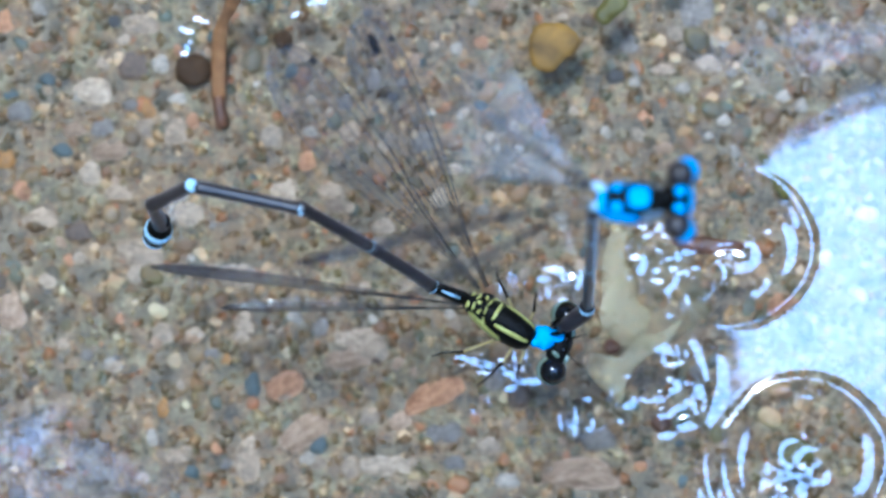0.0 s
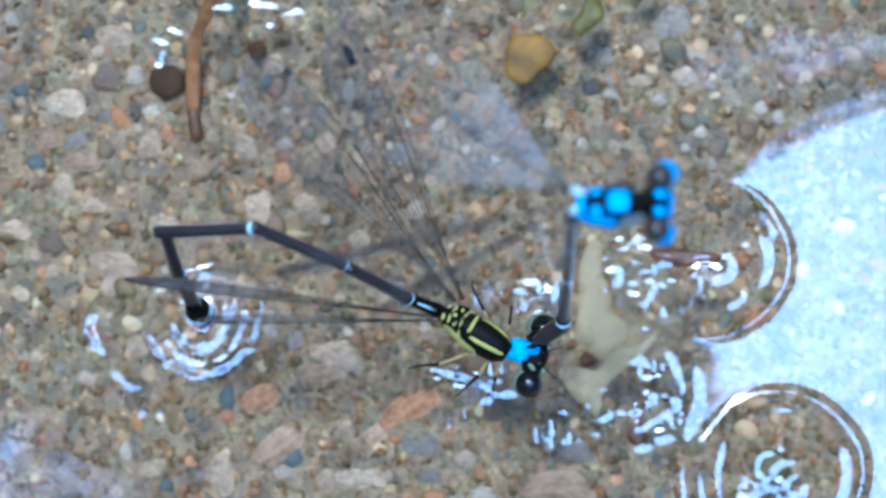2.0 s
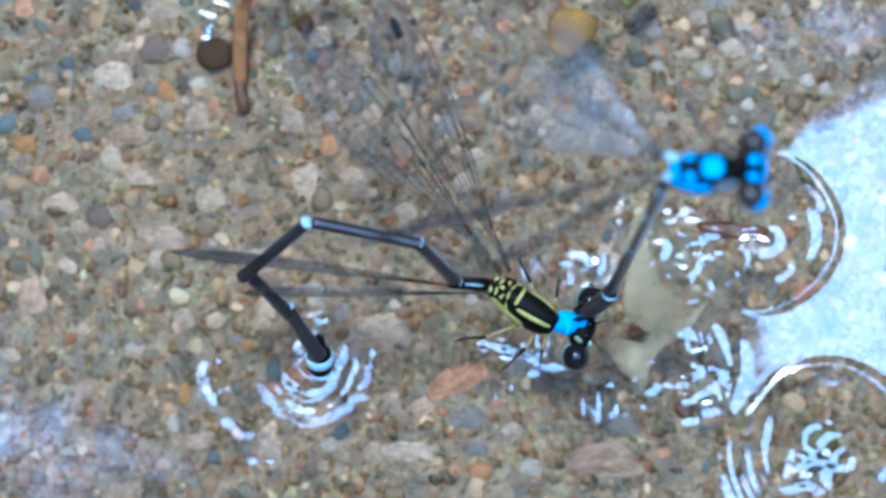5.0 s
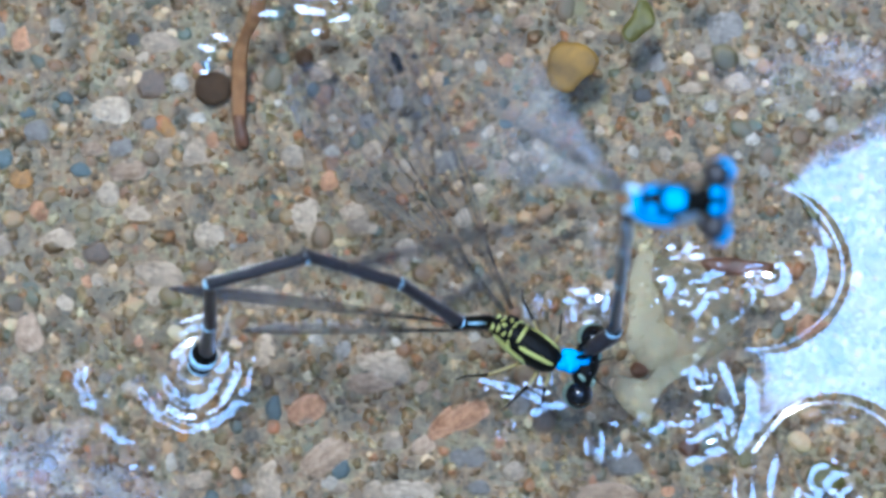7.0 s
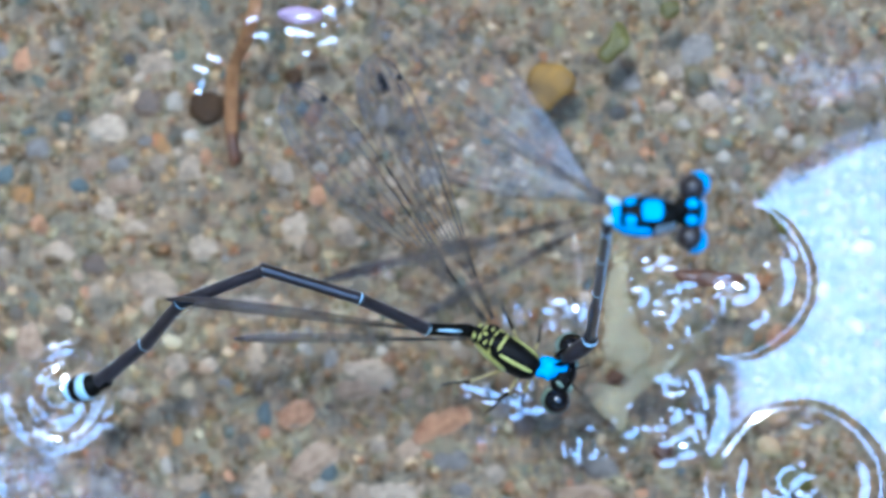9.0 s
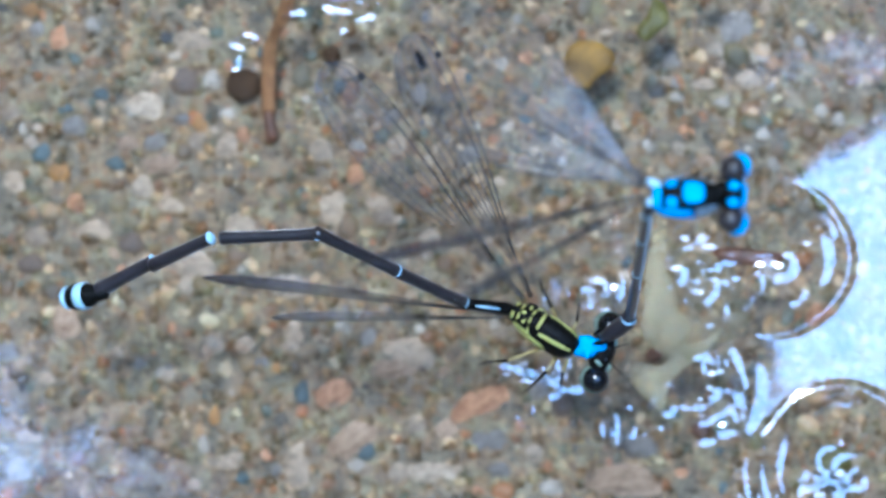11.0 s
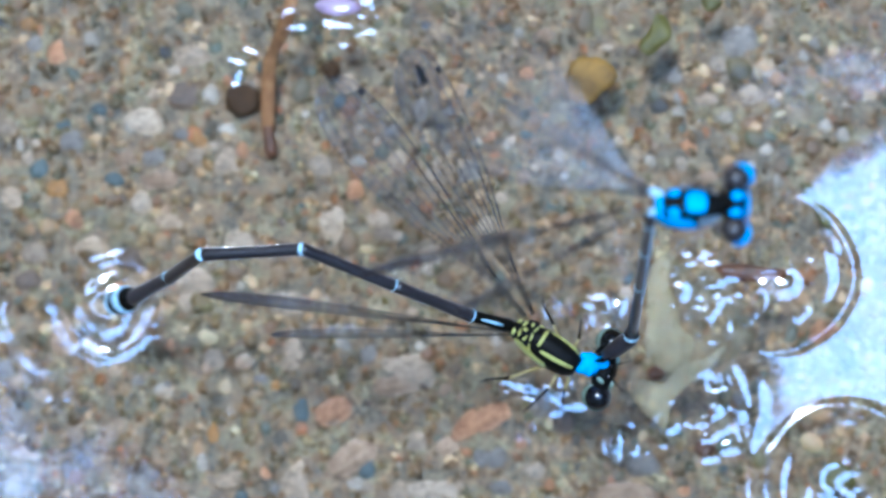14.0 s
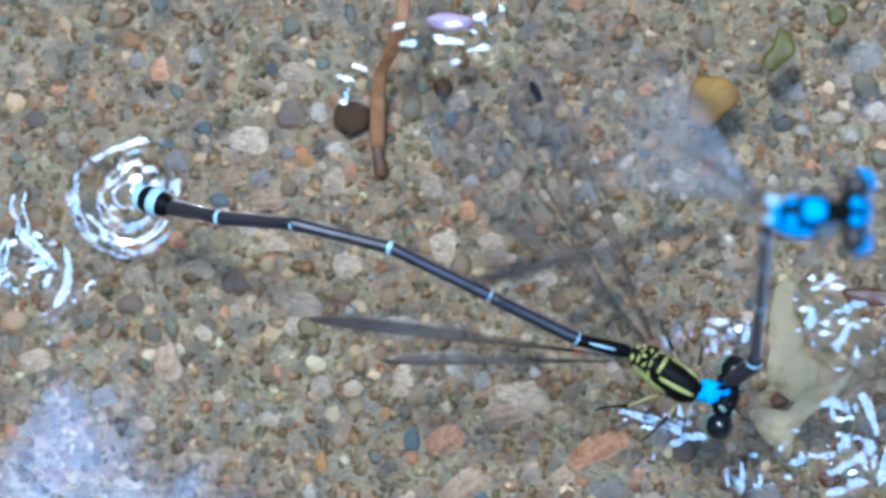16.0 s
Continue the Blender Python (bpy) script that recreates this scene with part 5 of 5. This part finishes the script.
    walk(segments[4], [
        (0, limb(-16.05, 6.80, 10.94, 55, 203)), (0.3, limb(-16.44, 6.52, 10.67, 60, 211)),
        (0.5, limb(-16.83, 6.23, 10.10, 58, 219)), (0.7, limb(-17.03, 6.29, 9.65, 52, 225)),
        (1, limb(-18.00, 5.38, 7.90, 63, 254)), (1.2, limb(-17.28, 5.57, 7.76, 63, 257)),
        (1.5, limb(-17.06, 4.79, 6.95, 55, 273)), (1.7, limb(-16.76, 4.77, 7.05, 51, 276)),
        (2, limb(-16.37, 4.83, 6.96, 58, 282)), (2.2, limb(-16.35, 4.47, 7.09, 57, 274)),
        (2.5, limb(-15.37, 1.83, 4.27, 43, 313)), (2.7, limb(-14.71, 0.70, 2.33, 32, 321)),
        (3, limb(-14.19, 0.58, 2.33, 34, 318)), (3.3, limb(-14.42, 1.98, 2.58, 35, 318)),
        (3.5, limb(-13.85, 1.15, 3.06, 40, 327)), (4, limb(-13.40, 0.52, 4.01, 41, 333)),
        (6.3, limb(-16.14, 1.03, 6.10, 55, 275)), (6.5, limb(-16.19, 0.94, 6.53, 56, 273)),
        (6.7, limb(-16.19, 1.93, 6.60, 58, 267)), (7, limb(-16.37, 2.32, 7.41, 60, 264)),
        (7.2, limb(-14.48, 3.33, 10.70, 57, 230)), (7.5, limb(-16.58, 3.07, 9.45, 47, 236)),
        (7.7, limb(-17.11, 2.43, 7.56, 53, 244)), (8, limb(-17.48, 3.09, 7.16, 57, 243)),
        (8.3, limb(-17.64, 3.27, 6.51, 56, 225)), (8.5, limb(-17.83, 3.00, 5.62, 47, 224)),
        (9, limb(-18.01, 1.74, 4.14, 44, 227)), (9.2, limb(-18.01, 1.40, 4.86, 40, 231)),
        (11.3, limb(-18.38, 4.59, 7.00, 31, 196)), (11.5, limb(-19.59, 3.95, 6.44, 15, 190)),
        (11.8, limb(-20.49, 2.46, 2.08, 22, 183)), (12, limb(-19.96, 3.24, 2.75, 29, 202)),
        (12.5, limb(-19.86, 3.31, 2.19, 23, 206)), (13, limb(-19.98, 3.30, 2.41, 25, 203)),
        (13.5, limb(-19.92, 3.85, 2.83, 32, 197)), (13.8, limb(-20.06, 3.76, 3.35, 38, 197)),
        (14, limb(-18.80, 4.41, 6.12, 57, 212)), (14.1, limb(-18.04, 4.75, 7.30, 54, 221)),
        (14.2, limb(-17.74, 5.19, 7.80, 64, 224)), (14.3, limb(-15.67, 6.09, 9.75, 54, 200)),
        (14.5, limb(-17.00, 6.29, 9.70, 39, 195)), (14.7, limb(-18.15, 6.77, 8.70, 23, 180)),
        (15, limb(-19.86, 7.05, 7.07, 5, 164)), (15.3, limb(-20.46, 7.45, 5.81, -5, 160)),
        (15.5, limb(-20.13, 7.74, 5.68, -8, 164)), (15.7, limb(-19.79, 8.34, 4.13, 28, 172)),
        (16, limb(-19.95, 7.61, 2.96, 26, 175)),
    ])
    walk(segments[5], [
        (0, limb(-18.66, 5.71, 6.89, 73, 281)), (0.3, limb(-18.55, 5.23, 6.43, 72, 267)),
        (0.5, limb(-18.89, 4.59, 5.93, 74, 252)), (0.7, limb(-19.21, 4.12, 5.72, 76, 242)),
        (1, limb(-18.60, 3.24, 3.44, 68, 269)), (1.2, limb(-17.80, 3.33, 3.29, 71, 300)),
        (1.5, limb(-16.87, 1.96, 2.89, 61, 310)), (1.7, limb(-16.42, 1.62, 3.09, 64, 309)),
        (2, limb(-15.80, 2.31, 2.75, 58, 291)), (2.2, limb(-16.14, 1.66, 2.73, 54, 301)),
        (2.5, limb(-12.79, -0.89, 0.77, 26, 327)), (2.7, limb(-11.18, -2.12, -0.53, 18, 332)),
        (3, limb(-10.96, -2.30, -0.61, 17, 334)), (3.3, limb(-11.30, -0.90, -0.44, 22, 339)),
        (3.5, limb(-10.56, -1.01, -0.25, 25, 338)), (4, limb(-10.04, -1.23, 0.65, 33, 328)),
        (6.3, limb(-15.91, -1.80, 2.02, 53, 264)), (6.5, limb(-16.07, -1.89, 2.40, 60, 258)),
        (6.7, limb(-16.37, -0.75, 2.35, 58, 261)), (7, limb(-16.66, -0.19, 3.04, 67, 255)),
        (7.2, limb(-16.35, 1.15, 6.24, 59, 225)), (7.5, limb(-18.47, 0.30, 5.79, 55, 232)),
        (7.7, limb(-18.52, -0.40, 3.39, 64, 243)), (8, limb(-18.75, 0.62, 2.86, 58, 235)),
        (8.3, limb(-19.63, 1.30, 2.28, 47, 217)), (8.5, limb(-20.38, 0.58, 1.85, 41, 217)),
        (9, limb(-20.54, -0.93, 0.59, 29, 218)), (9.2, limb(-20.54, -1.74, 1.44, 33, 230)),
        (11.3, limb(-22.88, 3.29, 4.18, 17, 198)), (11.5, limb(-24.64, 3.06, 5.11, 4, 191)),
        (11.8, limb(-25.36, 2.17, 0.15, 22, 184)), (12, limb(-24.17, 1.55, 0.24, 25, 202)),
        (12.5, limb(-24.18, 1.19, 0.16, 28, 196)), (13, limb(-24.42, 1.46, 0.20, 27, 198)),
        (13.5, limb(-24.09, 2.62, 0.09, 24, 198)), (13.8, limb(-23.91, 2.64, 0.23, 26, 198)),
        (14, limb(-21.10, 3.01, 1.96, 48, 207)), (14.1, limb(-20.35, 2.84, 3.12, 65, 225)),
        (14.2, limb(-19.35, 3.71, 3.25, 66, 223)), (14.3, limb(-18.64, 5.04, 5.52, 67, 205)),
        (14.5, limb(-20.92, 5.25, 6.46, 56, 197)), (14.7, limb(-23.01, 6.79, 6.65, 37, 178)),
        (15, limb(-25.06, 8.52, 6.59, 14, 171)), (15.3, limb(-25.93, 9.43, 6.29, 1, 162)),
        (15.5, limb(-25.43, 9.27, 6.45, -2, 157)), (15.7, limb(-24.21, 8.99, 1.75, 34, 174)),
        (16, limb(-24.58, 8.05, 0.72, 38, 168)),
    ])
    walk(segments[6], [
        (0, limb(-18.42, 4.52, 2.82, 62, 237)), (0.3, limb(-18.63, 3.89, 2.40, 69, 222)),
        (0.5, limb(-19.24, 3.51, 1.86, 72, 232)), (0.7, limb(-19.67, 3.24, 1.62, 70, 241)),
        (1, limb(-18.64, 1.62, -0.58, 65, 293)), (1.2, limb(-17.10, 2.12, -0.73, 63, 318)),
        (1.5, limb(-15.54, 0.37, -0.76, 69, 306)), (1.7, limb(-15.27, 0.22, -0.69, 72, 306)),
        (2, limb(-14.98, 0.22, -0.78, 70, 312)), (2.2, limb(-14.79, -0.57, -0.85, 55, 245)),
        (2.5, limb(-9.25, -3.14, -1.24, 46, 303)), (2.7, limb(-7.18, -4.23, -1.96, 25, 325)),
        (3, limb(-7.06, -4.24, -1.97, 27, 327)), (3.3, limb(-7.55, -2.34, -2.06, 25, 303)),
        (3.5, limb(-6.99, -2.46, -2.06, 25, 291)), (4, limb(-7.07, -3.06, -1.60, 40, 300)),
        (6.3, limb(-16.17, -4.33, -1.29, 47, 229)), (6.5, limb(-16.52, -3.98, -1.21, 47, 242)),
        (6.7, limb(-16.76, -2.99, -1.23, 44, 235)), (7, limb(-17.11, -1.75, -0.89, 57, 243)),
        (7.2, limb(-17.99, -0.43, 2.41, 50, 227)), (7.5, limb(-19.99, -1.59, 2.32, 42, 214)),
        (7.7, limb(-19.45, -2.10, -0.59, 57, 222)), (8, limb(-20.07, -1.21, -0.87, 54, 207)),
        (8.3, limb(-22.04, -0.47, -0.97, 52, 200)), (8.5, limb(-23.05, -1.38, -1.07, 49, 193)),
        (9, limb(-23.67, -3.41, -1.66, 30, 196)), (9.2, limb(-23.00, -4.67, -1.06, 50, 210)),
        (11.3, limb(-27.58, 1.78, 2.72, 21, 186)), (11.5, limb(-30.05, 2.06, 4.72, 13, 190)),
        (11.8, limb(-29.60, 1.88, -1.53, 30, 186)), (12, limb(-27.89, 0.05, -1.64, 34, 185)),
        (12.5, limb(-27.80, 0.19, -1.83, 29, 190)), (13, limb(-28.12, 0.27, -1.78, 30, 186)),
        (13.5, limb(-27.99, 1.37, -1.71, 32, 183)), (13.8, limb(-27.73, 1.39, -1.74, 31, 183)),
        (14, limb(-23.63, 1.77, -1.20, 50, 197)), (14.1, limb(-21.66, 1.60, -0.78, 60, 200)),
        (14.2, limb(-20.67, 2.56, -0.69, 65, 208)), (14.3, limb(-20.22, 4.35, 1.49, 65, 197)),
        (14.5, limb(-23.25, 4.59, 2.90, 45, 168)), (14.7, limb(-26.43, 6.93, 4.08, 20, 176)),
        (15, limb(-29.31, 9.18, 5.50, 24, 165)), (15.3, limb(-30.62, 10.96, 6.25, 19, 164)),
        (15.5, limb(-30.15, 11.25, 6.66, 11, 163)), (15.7, limb(-27.93, 9.43, -0.76, 52, 165)),
        (16, limb(-27.89, 8.78, -1.85, 26, 162)),
    ])
    walk(male, [
        (0, limb(10.78, 2.92, 30.00, -4, 0)),
        (0.5, limb(10.92, 3.12, 30.00, -4, 1)),
        (1, limb(10.46, 3.83, 30.00, -4, 8)),
        (1.5, limb(11.25, 3.25, 30.00, -4, 1)),
        (2, limb(10.95, 3.38, 30.00, -4, 1)),
        (2.5, limb(12.19, 4.01, 30.00, -4, 1)),
        (2.7, limb(12.42, 3.76, 30.00, -4, 1)),
        (3, limb(12.23, 3.90, 30.00, -4, 1)),
        (3.5, limb(13.06, 3.87, 30.00, -4, 2)),
        (4, limb(13.29, 3.98, 30.00, -4, 1)),
        (4.2, limb(13.57, 3.72, 30.00, -4, 1)),
        (6.3, limb(11.89, 3.87, 30.00, -4, 1)),
        (6.5, limb(11.17, 4.32, 30.00, -4, 1)),
        (7, limb(11.16, 3.93, 30.00, -4, 1)),
        (7.2, limb(13.38, 3.83, 30.00, -4, 1)),
        (7.5, limb(12.26, 4.40, 30.00, -4, 1)),
        (8, limb(11.90, 4.20, 30.00, -4, 1)),
        (8.5, limb(11.39, 4.05, 30.00, -4, 1)),
        (9, limb(11.47, 4.13, 30.00, -4, 1)),
        (9.2, limb(11.59, 4.19, 30.00, -4, 1)),
        (11.3, limb(11.51, 3.88, 30.00, -4, 1)),
        (11.5, limb(11.13, 3.95, 30.00, -4, 1)),
        (12, limb(11.23, 3.80, 30.00, -4, 1)),
        (12.5, limb(11.33, 4.06, 30.00, -4, 1)),
        (13, limb(11.01, 4.15, 30.00, -4, 1)),
        (13.5, limb(11.14, 4.30, 30.00, -4, 1)),
        (14, limb(11.52, 4.23, 30.00, -4, 1)),
        (14.3, limb(12.09, 4.35, 30.00, -4, 1)),
        (14.5, limb(11.17, 4.06, 30.00, -4, -6)),
        (15, limb(10.62, 4.04, 30.00, -4, 5)),
        (15.5, limb(10.22, 4.95, 30.00, -4, 1)),
        (16, limb(11.03, 4.97, 30.00, -4, 1)),
    ])
    walk(male_abdomen, [
        (0, limb(-2.60, -0.75, -0.90, 75.9, 259.3)),
        (0.5, limb(-2.60, -0.75, -0.90, 75.3, 257.1)),
        (1, limb(-2.60, -0.75, -0.90, 74.1, 254.4)),
        (1.5, limb(-2.60, -0.75, -0.90, 74.9, 254.4)),
        (2, limb(-2.60, -0.75, -0.90, 74.7, 257.3)),
        (2.5, limb(-2.60, -0.75, -0.90, 72.5, 248.8)),
        (2.7, limb(-2.60, -0.75, -0.90, 72.8, 246.3)),
        (3, limb(-2.60, -0.75, -0.90, 72.7, 248.0)),
        (3.5, limb(-2.60, -0.75, -0.90, 72.0, 240.9)),
        (4, limb(-2.60, -0.75, -0.90, 71.5, 240.9)),
        (4.2, limb(-2.60, -0.75, -0.90, 71.7, 238.0)),
        (6.3, limb(-2.60, -0.75, -0.90, 73.1, 250.6)),
        (6.5, limb(-2.60, -0.75, -0.90, 72.6, 257.2)),
        (7, limb(-2.60, -0.75, -0.90, 73.4, 256.7)),
        (7.2, limb(-2.60, -0.75, -0.90, 71.7, 239.8)),
        (7.5, limb(-2.60, -0.75, -0.90, 71.6, 249.2)),
        (8, limb(-2.60, -0.75, -0.90, 72.3, 251.3)),
        (8.5, limb(-2.60, -0.75, -0.90, 73.0, 255.0)),
        (9, limb(-2.60, -0.75, -0.90, 72.8, 254.5)),
        (9.2, limb(-2.60, -0.75, -0.90, 72.6, 253.7)),
        (11.3, limb(-2.60, -0.75, -0.90, 73.3, 253.7)),
        (11.5, limb(-2.60, -0.75, -0.90, 73.3, 256.9)),
        (12, limb(-2.60, -0.75, -0.90, 73.6, 255.8)),
        (12.5, limb(-2.60, -0.75, -0.90, 73.0, 255.5)),
        (13, limb(-2.60, -0.75, -0.90, 73.0, 258.2)),
        (13.5, limb(-2.60, -0.75, -0.90, 72.6, 257.4)),
        (14, limb(-2.60, -0.75, -0.90, 72.5, 254.4)),
        (14.3, limb(-2.60, -0.75, -0.90, 71.9, 250.3)),
        (14.5, limb(-2.60, -0.75, -0.90, 73.0, 264.7)),
        (15, limb(-2.60, -0.75, -0.90, 73.5, 256.7)),
        (15.5, limb(-2.60, -0.75, -0.90, 71.4, 265.0)),
        (16, limb(-2.60, -0.75, -0.90, 71.1, 259.2)),
    ])
    walk(fallen_leaf, [
        (0, pose(0, 0, 0)), (2.5, pose(0, 0, 0)), (4, pose(-0.00017, -0.0001, 0)), (6.5, pose(-0.00045, -0.00012, 0)),
        (12.5, pose(-0.00048, -0.00015, 0)), (16, pose(-0.0004, -0.0004, 0)),
    ])
    walk(ripple, [
        (0, limb(-17.76, 0.45, -13.00, 0, 0)),
        (0.3, limb(-17.98, 0.22, -13.00, 0, 0)),
        (0.5, limb(-18.39, -0.16, -13.00, 0, 0)),
        (0.7, limb(-18.76, -0.58, -13.00, 0, 0)),
        (1, limb(-16.84, -2.50, 0.00, 0, 0)),
        (1.2, limb(-14.90, -1.72, 0.00, 0, 0)),
        (1.5, limb(-13.68, -3.40, 0.00, 0, 0)),
        (1.7, limb(-13.48, -3.46, 0.00, 0, 0)),
        (2, limb(-13.08, -3.45, 0.00, 0, 0)),
        (2.2, limb(-14.12, -5.02, 0.00, 0, 0)),
        (2.5, limb(-6.99, -7.63, 0.00, 0, 0)),
        (2.7, limb(-3.90, -8.64, 0.00, 0, 0)),
        (3, limb(-3.92, -8.46, 0.00, 0, 0)),
        (3.3, limb(-5.01, -7.21, 0.00, 0, 0)),
        (3.5, limb(-4.86, -7.50, 0.00, 0, 0)),
        (4, limb(-4.84, -7.64, 0.00, 0, 0)),
        (6.3, limb(-15.92, -8.61, 0.00, 0, 0)),
        (6.5, limb(-16.00, -8.54, 0.00, 0, 0)),
        (6.7, limb(-16.48, -7.56, 0.00, 0, 0)),
        (7, limb(-16.41, -6.06, 0.00, 0, 0)),
        (7.2, limb(-17.85, -4.74, -13.00, 0, 0)),
        (7.5, limb(-20.28, -5.72, -13.00, 0, 0)),
        (7.7, limb(-19.28, -6.20, 0.00, 0, 0)),
        (8, limb(-20.14, -5.00, 0.00, 0, 0)),
        (8.3, limb(-22.20, -4.08, 0.00, 0, 0)),
        (8.5, limb(-23.37, -4.82, 0.00, 0, 0)),
        (9, limb(-24.61, -7.13, 0.00, 0, 0)),
        (9.2, limb(-23.12, -8.56, 0.00, 0, 0)),
        (11.3, limb(-28.86, -1.51, -13.00, 0, 0)),
        (11.5, limb(-31.26, -1.44, -13.00, 0, 0)),
        (11.8, limb(-30.71, -1.43, 0.00, 0, 0)),
        (12, limb(-28.63, -3.21, 0.00, 0, 0)),
        (12.5, limb(-28.63, -3.25, 0.00, 0, 0)),
        (13, limb(-28.99, -3.02, 0.00, 0, 0)),
        (13.5, limb(-28.76, -1.82, 0.00, 0, 0)),
        (13.8, limb(-28.56, -1.79, 0.00, 0, 0)),
        (14, limb(-23.77, -1.74, 0.00, 0, 0)),
        (14.1, limb(-21.53, -1.90, 0.00, 0, 0)),
        (14.2, limb(-20.28, -1.01, 0.00, 0, 0)),
        (14.3, limb(-19.97, 0.98, -13.00, 0, 0)),
        (14.5, limb(-23.82, 1.97, -13.00, 0, 0)),
        (14.7, limb(-27.86, 4.09, -13.00, 0, 0)),
        (15, limb(-30.31, 6.76, -13.00, 0, 0)),
        (15.3, limb(-31.59, 8.58, -13.00, 0, 0)),
        (15.5, limb(-31.17, 8.94, -13.00, 0, 0)),
        (15.7, limb(-28.25, 6.81, 0.00, 0, 0)),
        (16, limb(-28.79, 6.45, 0.00, 0, 0)),
    ])


motions()
